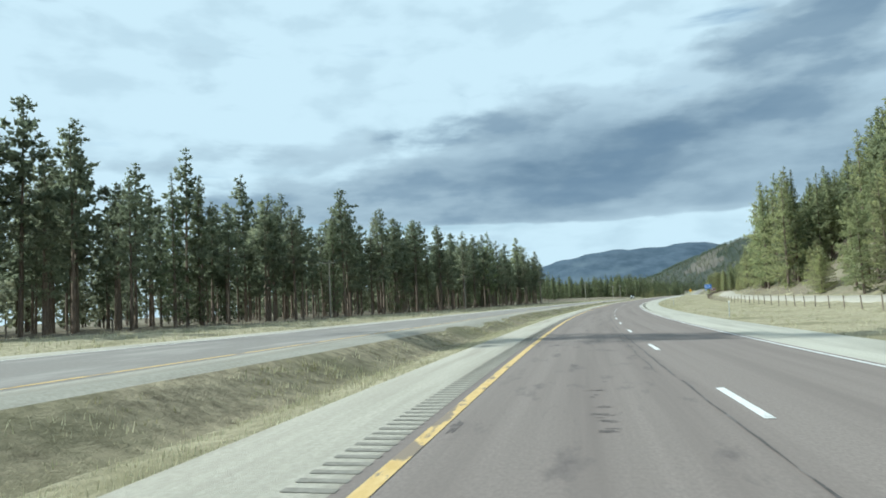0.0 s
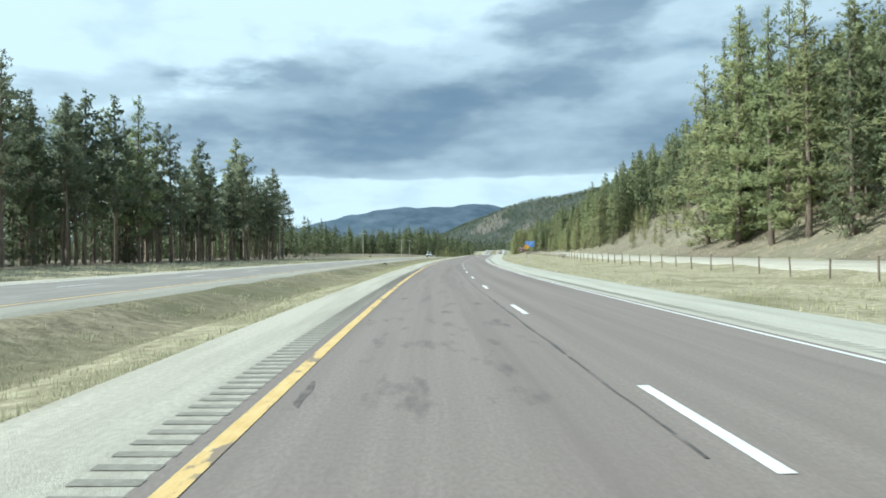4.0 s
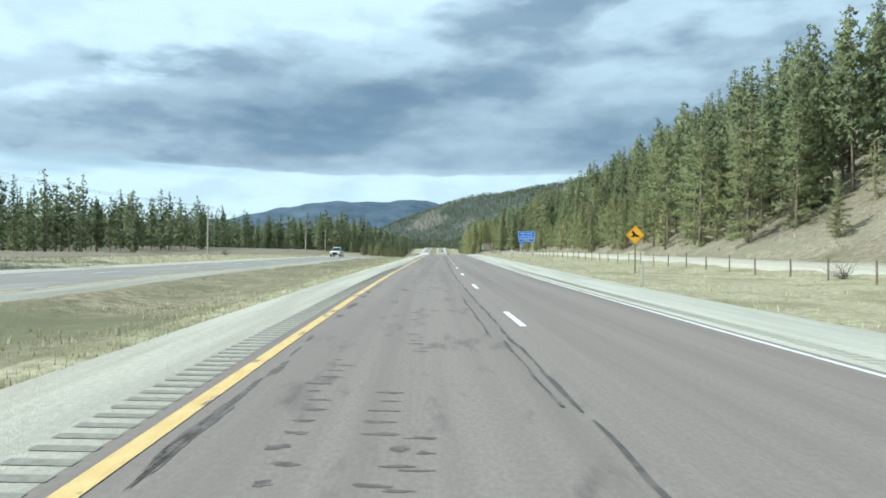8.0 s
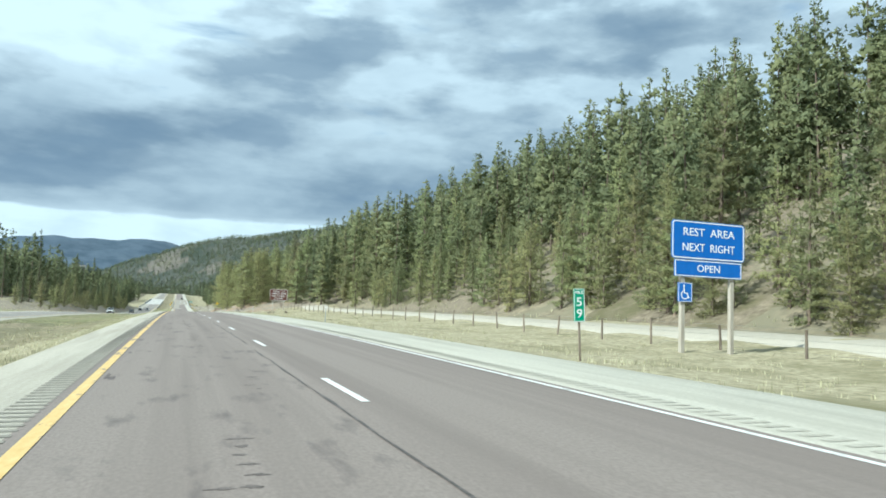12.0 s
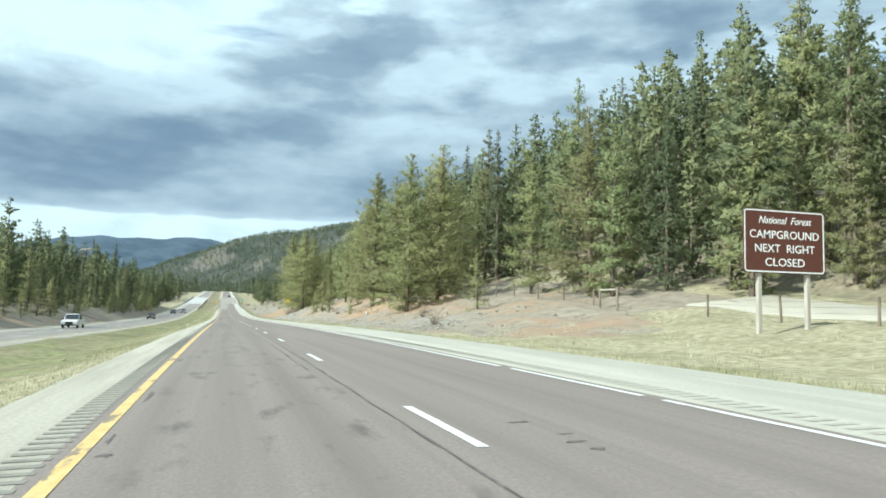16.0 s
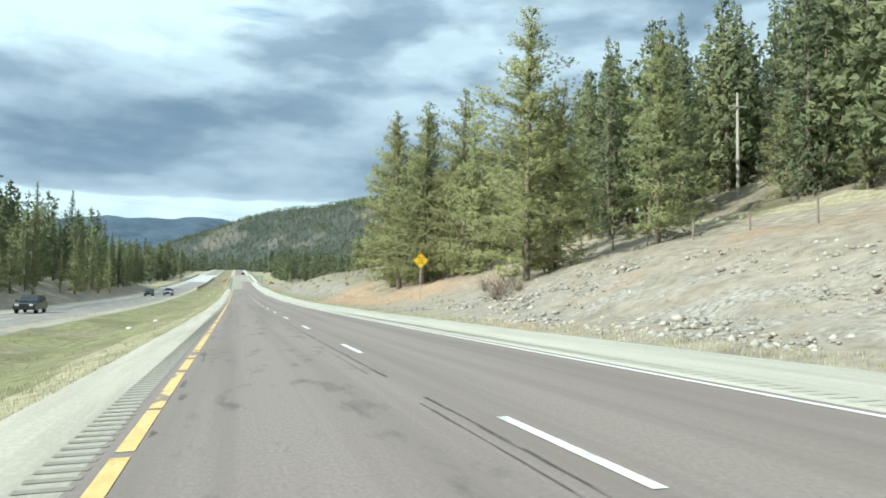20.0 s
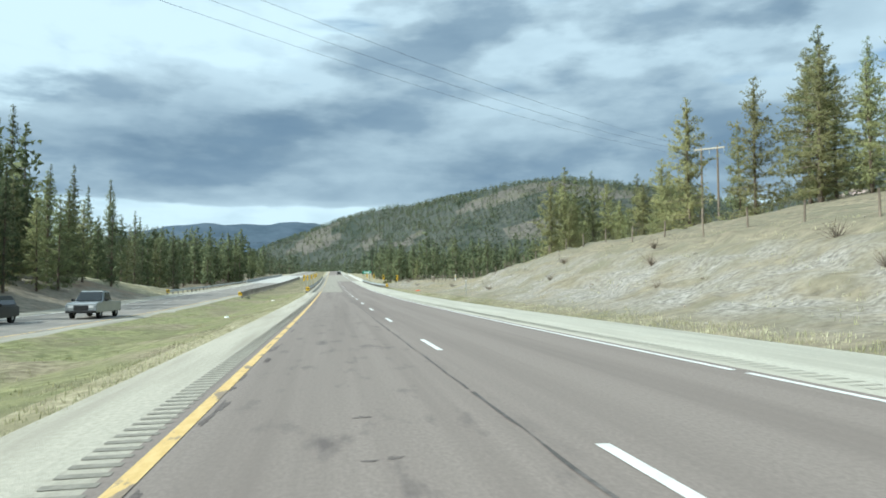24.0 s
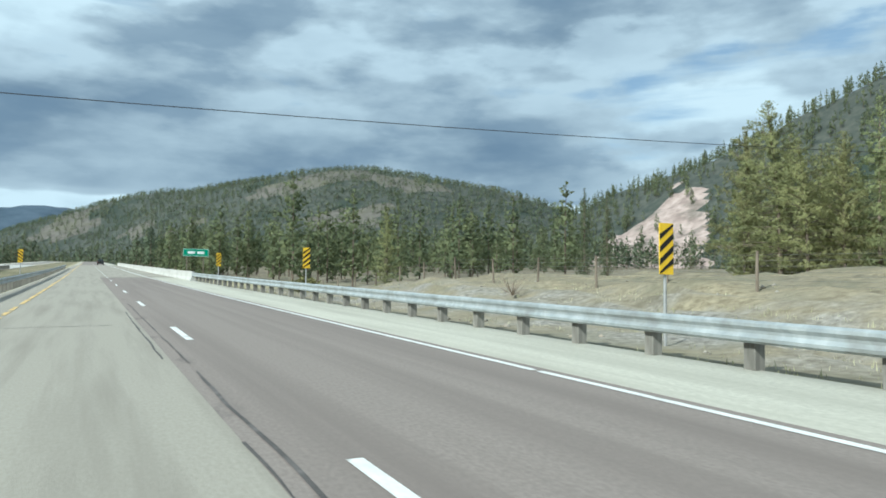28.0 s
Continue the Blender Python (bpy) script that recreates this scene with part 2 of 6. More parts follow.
M_DIRT = surf("bare slope soil", (0.18, 0.152, 0.115), (0.335, 0.29, 0.225), 1.1, (0.34, 0.215, 0.13), 0.10, 1.0, 1.0, 3.5, lo=0.30, hi=0.66, lo3=0.53, hi3=0.72, patches=[RUBBLE + (7.0, 17.0, 592, 765, 0.30), RUST + (10.0, 24.0, 608, 705, 0.12), RUST + (6.5, 24.0, 742, 830, 0.10), RUST + (6.8, 21.0, 752, 830, 0.05)])
M_SCRUB = surf("dry scrub slope", (0.13, 0.112, 0.078), (0.30, 0.26, 0.18), 1.4, (0.185, 0.17, 0.115), 0.22, 1.0, 1.0, 4, lo=0.30, hi=0.66, lo3=0.45, hi3=0.62, patches=[RUBBLE + (7.5, 19.0, 800, 915, 0.30), RUST + (6.5, 22.0, 745, 818, 0.12), RUST + (6.8, 20.0, 745, 812, 0.05), STRAW + (6.0, 66.0, 895, 1080, 0.25), RUBBLE + (6.5, 19.0, 938, 1060, 0.35)])
M_FLOOR = surf("forest floor", (0.115, 0.095, 0.068), (0.27, 0.23, 0.165), 1.8, (0.12, 0.112, 0.06), 0.14, 1.0, 1.0, 5, lo=0.30, hi=0.68, detail=9)
M_BARK = surf("pine bark", (0.11, 0.088, 0.07), (0.23, 0.18, 0.14), 5, None, rough=0.95, bump=0.7, bump_scale=9, stretch=(1, 1, 0.25), rnd=0.25)
# Pine needles run paler than their own tone: veiling glare is in the colour.
M_NEEDLE = surf("pine needles", (0.235, 0.263, 0.132), (0.392, 0.420, 0.213), 1.6, (0.403, 0.420, 0.218), 0.25, 0.75, 0, trans=0.5, rnd=0.25, lo3=0.55, hi3=0.7, hue=.035)
M_NEEDLE2 = surf("dark fir needles", (0.145, 0.175, 0.10), (0.25, 0.285, 0.16), 0.9, (0.29, 0.31, 0.175), 0.35, 0.75, 0, trans=0.5, rnd=0.25, lo3=0.55, hi3=0.7, hue=.035)
M_WOODS = surf("mixed conifer needles", (0.15, 0.185, 0.105), (0.33, 0.355, 0.185), 0.14, (0.38, 0.385, 0.20), 1.2, 0.75, 0, trans=0.5, lo3=0.55, hi3=0.72)
# Needles paled and greyed in colour, standing for light in the backlit wood.
M_SHADE = surf("pine needles paled for the shaded wood", (0.215, 0.245, 0.165), (0.36, 0.39, 0.255), 0.9, (0.40, 0.42, 0.27), 0.35, 0.75, 0, trans=0.5, rnd=0.25, lo3=0.55, hi3=0.7, hue=.035)
M_DUSK = surf("mixed valley conifers", (0.098, 0.128, 0.07), (0.26, 0.288, 0.15), 0.14, (0.32, 0.335, 0.168), 0.4, 0.75, 0, trans=0.45, lo3=0.58, hi3=0.74)
# Olive needles of the nearer pines, lightened further in colour for glare.
M_NEEDLE3 = surf("olive pine needles lightened for glare", (0.288, 0.296, 0.141), (0.463, 0.469, 0.232), 1.6, (0.497, 0.492, 0.249), 0.25, 0.75, 0, trans=0.5, rnd=0.18, lo3=0.55, hi3=0.7, hue=.03)
M_FAR = surf("distant conifers", (0.085, 0.112, 0.07), (0.155, 0.185, 0.108), 0.05, (0.19, 0.205, 0.115), 0.02, 0.8, 0, trans=0.3, rnd=0.4, island=True)
M_DRY = surf("dry grass blades", (0.40, 0.375, 0.245), (0.58, 0.55, 0.39), 0.6, (0.33, 0.33, 0.18), 0.12, 1.0, 0, trans=0.3, rnd=0.3, island=True)
M_GREENG = surf("green grass blades", (0.18, 0.18, 0.075), (0.30, 0.285, 0.135), 0.6, (0.38, 0.34, 0.19), 0.3, 1.0, 0, trans=0.3, rnd=0.3, island=True)
M_ROCK = surf("grey broken rock", (0.19, 0.175, 0.15), (0.35, 0.325, 0.28), 2.5, (0.30, 0.24, 0.18), 0.4, 0.95, 0.6, rnd=0.25)
M_ROCK2 = surf("pale limestone rubble", (0.24, 0.225, 0.195), (0.42, 0.40, 0.35), 2.5, (0.40, 0.34, 0.27), 0.4, 0.95, 0.6, rnd=0.25, island=True)
M_WOOD = surf("weathered fence wood", (0.13, 0.105, 0.08), (0.27, 0.225, 0.18), 6, None, rough=0.95, bump=0.5, stretch=(1, 1, 0.2), rnd=0.25)
M_STEEL = surf("galvanised steel", (0.36, 0.39, 0.40), (0.50, 0.53, 0.53), 4, (0.30, 0.31, 0.30), 0.8, 0.55, 0.05, metal=0.55, spec=0.4)
M_WIRE = surf("grey fence wire", (0.25, 0.25, 0.24), (0.36, 0.35, 0.33), 4, None, rough=0.6, bump=0, metal=0.4)
M_LINE = surf("dark power cable", (0.03, 0.03, 0.032), (0.05, 0.05, 0.052), 4, None, rough=0.6, bump=0)
M_SIGNY = surf("yellow sign sheeting", (0.80, 0.50, 0.02), (0.86, 0.56, 0.03), 3, None, rough=0.45, bump=0, spec=0.5)
M_SIGNO = surf("amber sign sheeting", (0.72, 0.36, 0.02), (0.80, 0.42, 0.03), 3, None, rough=0.45, bump=0, spec=0.5)
M_BLUE = surf("blue sign sheeting", (0.012, 0.13, 0.50), (0.016, 0.15, 0.56), 3, None, rough=0.4, bump=0, spec=0.5)
M_GREEN = surf("green sign sheeting", (0.0, 0.26, 0.15), (0.01, 0.31, 0.18), 3, None, rough=0.4, bump=0, spec=0.5)
M_BROWN = surf("brown sign sheeting", (0.095, 0.032, 0.022), (0.115, 0.04, 0.028), 3, None, rough=0.5, bump=0, spec=0.5)
M_SIGNW = surf("white sign lettering", (0.78, 0.80, 0.80), (0.85, 0.86, 0.86), 3, None, rough=0.45, bump=0)
M_BLACK = surf("black sign paint", (0.012, 0.012, 0.012), (0.02, 0.02, 0.02), 3, None, rough=0.5, bump=0)
M_ALU = surf("bare sign metal", (0.42, 0.42, 0.42), (0.52, 0.52, 0.51), 3, None, rough=0.5, bump=0, metal=0.6)
M_POST = surf("pale timber sign post", (0.34, 0.31, 0.26), (0.46, 0.43, 0.37), 5, None, rough=0.9, bump=0.3, stretch=(1, 1, 0.2))

# ---- the line of the road ----
HEAD = [(0.0, 11.38), (40.0, 9.96), (80.0, 8.24), (120.0, 7.0), (160.0, 5.6), (200.0, 4.17), (240.0, 2.82), (280.0, 1.56), (320.0, 0.0)]
GRADE = [(-20.0, -0.19), (25.0, -0.07), (70.0, 0.21), (115.0, 0.35), (160.0, 0.47), (205.0, 0.75), (250.0, 0.65), (295.0, 0.93), (340.0, 1.16), (385.0, 0.99), (430.0, 0.52), (475.0, -0.22), (520.0, -0.79), (565.0, -1.09), (610.0, -1.91), (655.0, -1.89), (700.0, -1.79), (745.0, -1.25), (790.0, -0.74), (800.0, -0.24), (845.0, 0.17), (890.0, 0.97), (935.0, 1.68), (980.0, 2.2), (1025.0, 2.55), (1070.0, 2.87), (1460.0, 2.9), (1600.0, 0.0)]
BANK = [(0.0, -2.82), (110.0, -1.94), (220.0, -2.5), (320.0, -1.89), (420.0, 1.33), (520.0, 2.07), (620.0, 2.96), (720.0, 2.62), (820.0, 1.94), (960.0, 1.15)]
SS = np.arange(-220.0, 2600.0, 2.0)
hd = np.radians(np.interp(SS, [a for a, b in HEAD], [b for a, b in HEAD]))
hd[SS < 0] = np.radians(11.4 + 0.036 * -SS[SS < 0])
gx, gy = -np.sin(hd), np.cos(hd)


def running(v):
    return np.concatenate([[0], np.cumsum((v[1:] + v[:-1]) / 2 * 2.0)])


RX, RY = running(gx), running(gy)
RX -= np.interp(320, SS, RX)
RY -= np.interp(320, SS, RY) - 320
RZ = running(np.interp(SS, [a for a, b in GRADE], [b for a, b in GRADE]) / 100)
RZ -= np.interp(270, SS, RZ)


def road_z(s):
    return np.interp(s, SS, RZ)


def place(s, lat, dz=0.0):
    """World places from metres along the road, to the right of its lane line, and above its surface level."""
    s, lat = np.asarray(s, float), np.asarray(lat, float)
    h = np.interp(s, SS, hd)
    return np.stack([np.interp(s, SS, RX) + lat * np.cos(h), np.interp(s, SS, RY) + lat * np.sin(h), road_z(s) + dz], -1)


def bank(s):
    return np.interp(s, [a for a, b in BANK], [b for a, b in BANK]) / 100


def knots(s, *pairs):
    return np.interp(s, pairs[0::2], pairs[1::2])


def other_y(s):
    """Where the other carriageway's yellow line runs."""
    return knots(s, 0, -9.7, 130, -10.5, 260, -12.1, 310, -13.2, 420, -15.8, 500, -16.2, 650, -15.9, 700, -16.2, 760, -15.7, 890, -17.0, 922, -16.5, 1000, -16.0)


def other_z(s):
    return knots(s, 0, .65, 130, .55, 310, .12, 420, -.55, 500, -.75, 650, -1.05, 700, -1.05, 760, -.75, 890, -.9, 930, -.6, 1100, -.3)


def edge_r(s):
    return knots(s, 0, 7.1, 330, 7.1, 520, 7.3, 720, 7.0, 870, 7.1, 930, 7.2, 960, 6.6, 1000, 6.4)


def edge_l(s):
    return knots(s, 0, -5.7, 330, -5.6, 500, -5.4, 740, -5.25, 870, -5.5, 1000, -5.3)


# heights of the land right of the road at set distances, by stations along it
R_LAT = [11, 14, 17, 20, 24, 28, 34, 40, 60, 100, 200, 420]
R_LAND = [
    (-200, [-.25, -.5, -.45, -.35, -.15, .1, .5, 3, 17, 42, 90, 140]),
    (0, [-.25, -.5, -.45, -.35, -.15, .1, .5, 3, 17, 42, 90, 140]),
    (250, [-.25, -.45, -.45, -.4, -.15, .1, .5, 3, 15, 36, 85, 140]),
    (400, [-.2, -.3, -.35, -.35, -.15, .1, .5, 3.4, 14, 32, 75, 130]),
    (470, [-.1, -.1, -.05, 0, .2, .4, .9, 4.2, 15, 32, 70, 120]),
    (540, [0, .15, .35, .6, .8, 1.0, 1.5, 4.4, 15, 32, 69, 112]),
    (580, [.15, .4, .7, 1.0, 1.3, 1.5, 2.1, 4.8, 14.5, 31, 67, 110]),
    (610, [.5, 1.2, 2.0, 2.6, 3.1, 3.8, 5.6, 7.6, 15, 31, 66, 110]),
    (650, [.8, 2.0, 3.2, 4.0, 4.7, 5.8, 7.8, 10.0, 17.5, 33, 66, 105]),
    (720, [.8, 2.0, 3.2, 4.1, 4.9, 6.0, 8.0, 10.3, 18, 33, 64, 100]),
    (756, [.3, .8, 1.7, 3.0, 4.4, 5.8, 8.0, 10.3, 18, 32, 60, 90]),
    (790, [.3, .8, 1.6, 2.6, 3.6, 4.6, 6.6, 8.6, 15, 26, 50, 80]),
    (830, [.7, 1.8, 2.9, 3.8, 4.5, 5.2, 6.4, 7.8, 13, 22, 42, 65]),
    (890, [.9, 2.2, 3.6, 4.6, 5.4, 6.0, 7.0, 8.2, 12, 18, 28, 45]),
    (920, [.4, 1.0, 1.6, 2.2, 2.8, 3.2, 4.0, 5.0, 9.5, 14, 20, 28]),
    (950, [.05, .35, .7, 1.0, 1.2, 1.3, 1.6, 2.0, 4.5, 8, 14, 20]),
    (1000, [-.2, .2, .6, .9, 1.1, 1.1, 1.0, 1.0, 2.0, 4, 8, 14]),
    (1040, [-1.5, -2.0, -2.2, -2.4, -2.5, -2.5, -2.5, -2.5, -2.0, 0, 4, 8]),
    (1300, [-2, -3, -3.5, -4, -4, -4, -4, -4, -4, -3, 0, 4]),
    (1700, [-.5, -1, -1, -1, -1, -1, -1, -1, -1, 0, 2, 6]),
]
# and left of the other carriageway's outer edge, by distance from it
L_OUT = [0, 4, 8, 14, 24, 40, 100, 300]
L_LAND = [
    (-200, [-.1, -.3, -.2, -.1, 0, .2, .5, 1]),
    (520, [-.1, -.3, -.1, .1, .2, .3, .5, 1]),
    (570, [-.1, .2, .8, 1.4, 1.8, 2.2, 2.5, 3]),
    (640, [-.1, 1.0, 2.4, 3.5, 4.2, 5.0, 6, 7]),
    (860, [-.1, 1.2, 2.8, 4.0, 4.8, 5.4, 6, 7]),
    (945, [-.1, .8, 1.9, 2.8, 3.3, 3.6, 4, 5]),
    (980, [-.3, -.4, -.4, -.3, -.2, 0, .3, 1]),
    (1040, [-1.5, -2.2, -2.6, -2.8, -2.8, -2.6, -2, 0]),
    (1300, [-2, -3, -3.5, -4, -4, -4, -3, 0]),
    (1700, [-.5, -1, -1, -1, -1, -1, 0, 2]),
]


def table_at(s, stations):
    ks = [a for a, b in stations]
    return np.array([np.interp(s, ks, [b[k] for a, b in stations]) for k in range(len(stations[0][1]))])


def land(s, lat):
    """Height of the ground over the road's level at one station s, for an array of distances."""
    lat = np.atleast_1d(np.asarray(lat, float))
    el_, er_, oy, oz, e = edge_l(s), edge_r(s), other_y(s), other_z(s), float(bank(s))
    inner, outer = oy + 1.15, oy - 11.0
    mid = (el_ + inner) / 2
    rl = table_at(s, R_LAND)
    ll = table_at(s, L_LAND) + oz
    lx = [outer - d for d in reversed(L_OUT)] + [outer + .6, inner - .6, inner, mid, el_, el_ + .6, er_ - .6, er_] + R_LAT
    lz = list(reversed(ll)) + [oz - .25, oz - .25, oz - .06, min(oz, el_ * e) - .22, el_ * e - .05, el_ * e - .25, er_ * e - .25, er_ * e - .05] + list(rl)
    return np.interp(lat, lx, lz)


def ground_at(s, lat):
    return float(land(s, lat)[0])


def on_land(s, lat, dz=0.0):
    return Vector(place(s, lat, ground_at(s, lat) + dz))


# ---- mesh helpers ----
def mesh_of(name, verts, faces, mats=(), uvs=None, smooth=False):
    me = bpy.data.meshes.new(name)
    me.from_pydata([tuple(v) for v in verts], [], [tuple(f) for f in faces])
    for m in mats:
        me.materials.append(m)
    if uvs is not None:
        layer = me.uv_layers.new(name="UVMap")
        vi = np.empty(len(me.loops), np.int32)
        me.loops.foreach_get("vertex_index", vi)
        layer.data.foreach_set("uv", np.asarray(uvs, np.float32)[vi].ravel())
    if smooth:
        me.polygons.foreach_set("use_smooth", np.ones(len(me.polygons), bool))
    return me


def tri_mesh(name, verts, tris, mat, normals=None):
    """A mesh from arrays of corners and triangles, fast."""
    me = bpy.data.meshes.new(name)
    v, t = np.asarray(verts, np.float32), np.asarray(tris, np.int32)
    me.vertices.add(len(v))
    me.vertices.foreach_set("co", v.ravel())
    me.loops.add(t.size)
    me.loops.foreach_set("vertex_index", t.ravel())
    me.polygons.add(len(t))
    me.polygons.foreach_set("loop_start", np.arange(0, t.size, 3, dtype=np.int32))
    me.update(calc_edges=True)
    if normals is not None:
        me.polygons.foreach_set("use_smooth", np.ones(len(t), bool))
        me.normals_split_custom_set_from_vertices(np.asarray(normals, np.float32))
    me.materials.append(mat)
    return me


def thing(name, label, category, group="", kind="", at=None):
    ob = new(name)
    ob.empty_display_size = 0.3
    tagged(ob, label, category, group, kind)
    if at is not None:
        ob.matrix_world = at
    return ob


def part(name, bm, mat, parent, label=""):
    me = bpy.data.meshes.new(name)
    bm.to_mesh(me)
    bm.free()
    me.materials.append(mat)
    ob = new(name, me)
    ob.parent = parent
    if label:
        tagged(ob, label)
    return ob


def box(bm, x0, x1, y0, y1, z0, z1, bev=0.0):
    r = bmesh.ops.create_cube(bm, size=1)
    for v in r["verts"]:
        v.co = Vector((x0 + (v.co.x + .5) * (x1 - x0), y0 + (v.co.y + .5) * (y1 - y0), z0 + (v.co.z + .5) * (z1 - z0)))
    if bev:
        es = list({e for v in r["verts"] for e in v.link_edges})
        bmesh.ops.bevel(bm, geom=es, offset=bev, segments=1, affect="EDGES")
    return bm


def tube(bm, points, radii, sides=8):
    """A tapering round bar along points."""
    rings = []
    for k, p in enumerate(points):
        p = Vector(p)
        d = (Vector(points[min(k + 1, len(points) - 1)]) - Vector(points[max(k - 1, 0)])).normalized()
        a = d.orthogonal().normalized()
        b = d.cross(a)
        r = radii[k] if hasattr(radii, "__len__") else radii
        rings.append([bm.verts.new(p + (a * math.cos(q) + b * math.sin(q)) * r) for q in [2 * math.pi * i / sides for i in range(sides)]])
    for r0, r1 in zip(rings, rings[1:]):
        for i in range(sides):
            bm.faces.new((r0[i], r0[(i + 1) % sides], r1[(i + 1) % sides], r1[i]))
    bm.faces.new(list(reversed(rings[0])))
    bm.faces.new(rings[-1])
    return bm


def ribbon(name, s_list, lats, dzs, mat, parent=None, kind="", label="", category=""):
    """A strip along the road. lats and dzs: functions of s, across from left to right."""
    verts, uvs, faces = [], [], []
    n = len(lats)
    for s in s_list:
        ls = [f(s) if callable(f) else f for f in lats]
        zs = [f(s) if callable(f) else f for f in dzs]
        verts.extend(place([s] * n, ls, np.array(zs)).tolist())
        uvs.extend([(l, s) for l in ls])
    for k in range(len(s_list) - 1):
        for j in range(n - 1):
            a = k * n + j
            faces.append((a, a + 1, a + n + 1, a + n))
    ob = new(name, mesh_of(name, verts, faces, [mat], uvs, True))
    if parent:
        ob.parent = parent
    tagged(ob, label, category, "", kind)
    return ob


def steps(a, b, d):
    return list(np.linspace(a, b, max(2, int(round((b - a) / d)) + 1)))


# ---- ground ----
def build_ground():
    ss = steps(-210, 1060, 3.0) + steps(1075, 1600, 15) + steps(1650, 2500, 50)
    base = np.concatenate([np.arange(-16, 8.5, 0.5), np.arange(9, 45, 1.0), np.arange(46, 110, 3.0), np.arange(115, 421, 15)])
    left = -np.concatenate([np.arange(16.5, 46, 1.0), np.arange(48, 120, 4.0), np.arange(125, 421, 20)])[::-1]
    grid = np.concatenate([[-2600, -1600, -1000, -650], left, base, [650, 1000, 1600, 2600]])
    n = len(grid)
    verts, faces, mat_ids = [], [], []
    rng = np.random.default_rng(5)
    for s in ss:
        s2 = min(s, 2500)
        z = land(s2, np.clip(grid, -420, 420))
        el_, er_, oy = edge_l(s), edge_r(s), other_y(s)
        paved = ((grid > el_ - .3) & (grid < er_ + .3)) | ((grid > oy - 11.2) & (grid < oy + 1.4))
        rough_by = np.where(paved, 0, np.clip((np.minimum(abs(grid - er_), abs(grid - el_))) * .05, 0, .22))
        p = place([s] * n, grid, z)
        for k in range(n):
            v = p[k]
            if rough_by[k]:
                v[2] += rough_by[k] * (noise.fractal((v[0] * .35, v[1] * .35, 3.0), 1.0, 2.0, 4) + (1.5 * noise.fractal((v[0] * .7, v[1] * .7, 8.0), 1.0, 2.0, 3) * (1.6 if s > 790 else 1.0) if grid[k] > 8 and s > 585 else 0))
            verts.append(v)
    r = len(ss)
    for i in range(r - 1):
        s = ss[i]
        el_, er_, oy = edge_l(s), edge_r(s), other_y(s)
        for j in range(n - 1):
            a = i * n + j
            faces.append((a, a + 1, a + n + 1, a + n))
            lat = (grid[j] + grid[j + 1]) / 2
            wob = 3 * noise.noise((s * .05, lat * .1, 1.0))
            if oy < lat < el_:
                m = 0 if lat > el_ - 1.1 + .3 * wob else 1
            elif lat > er_ and 585 < s + wob * 4 < 1035 and lat < (30 if s < 900 else 15) and s + wob * 4 < 785:
                m = 2
            elif lat > er_ and 780 < s + wob * 4 < 1045 and lat < 60:
                m = 4
            elif lat > 33 + wob:
                m = 3 if noise.noise((s * .03, lat * .05, 7.0)) > -0.1 or lat > 90 else 4
            elif lat < oy - 11 and 560 < s < 930 and lat > oy - 24:
                m = 2
            elif lat < -44 + wob:
                m = 3
            else:
                m = 0
            mat_ids.append(m)
    me = mesh_of("ground", verts, faces, [M_GROUND, M_MEDIAN, M_DIRT, M_FLOOR, M_SCRUB], None, True)
    me.polygons.foreach_set("material_index", np.array(mat_ids, np.int32))
    return tagged(new("ground", me), "dry roadside land with median grass and wooded slopes", "ground", "", "structure")


build_ground()

# ---- the roads ----
S_NEAR = steps(-200, 1060, 4.0) + steps(1080, 1600, 20) + steps(1650, 2400, 50)


def bl(lat):
    return lambda s: lat * float(bank(s))


def other(d):
    return lambda s: float(other_y(s)) + d


def oz(d):
    return lambda s: float(other_z(s)) + d


road = ribbon("road", S_NEAR, [-3.95, -2, 0, 2, 3.9], [bl(-3.95), bl(-2), bl(0), bl(2), bl(3.9)], M_ASPH, None, "structure",
              "weathered mauve-grey two-lane highway asphalt", "road")
ribbon("shoulder_left", S_NEAR, [lambda s: edge_l(s) - .5, edge_l, -3.95], [lambda s: edge_l(s) * float(bank(s)) - .22, lambda s: edge_l(s) * float(bank(s)) - .01, bl(-3.95)],
       M_SHOULD, None, "structure", "pale dusty paved shoulder beside the yellow line", "shoulder")
ribbon("shoulder_right", S_NEAR, [3.9, edge_r, lambda s: edge_r(s) + .5], [bl(3.9), lambda s: edge_r(s) * float(bank(s)) - .01, lambda s: edge_r(s) * float(bank(s)) - .22],
       M_SHOULD_R, None, "structure", "wide pale paved shoulder beside the white line", "shoulder")
road2 = ribbon("road_opposite", S_NEAR, [other(-7.6), other(-3.7), other(.3)], [oz(0.0), oz(0.03), oz(0)], M_ASPH2, None, "structure",
               "grey asphalt of the opposite carriageway", "road")
ribbon("shoulder_opposite_inner", S_NEAR, [other(.3), other(1.05), other(2.0)], [oz(0), oz(-.03), oz(-.5)], M_SHOULD, None, "structure", "pale inner shoulder of the opposite road", "shoulder")
ribbon("shoulder_opposite_outer", S_NEAR, [other(-11.3), other(-10.8), other(-7.6)], [oz(-.25), oz(-.03), oz(0)], M_SHOULD, None, "structure", "pale outer shoulder of the opposite road", "shoulder")
fs = steps(-200, 590, 5)
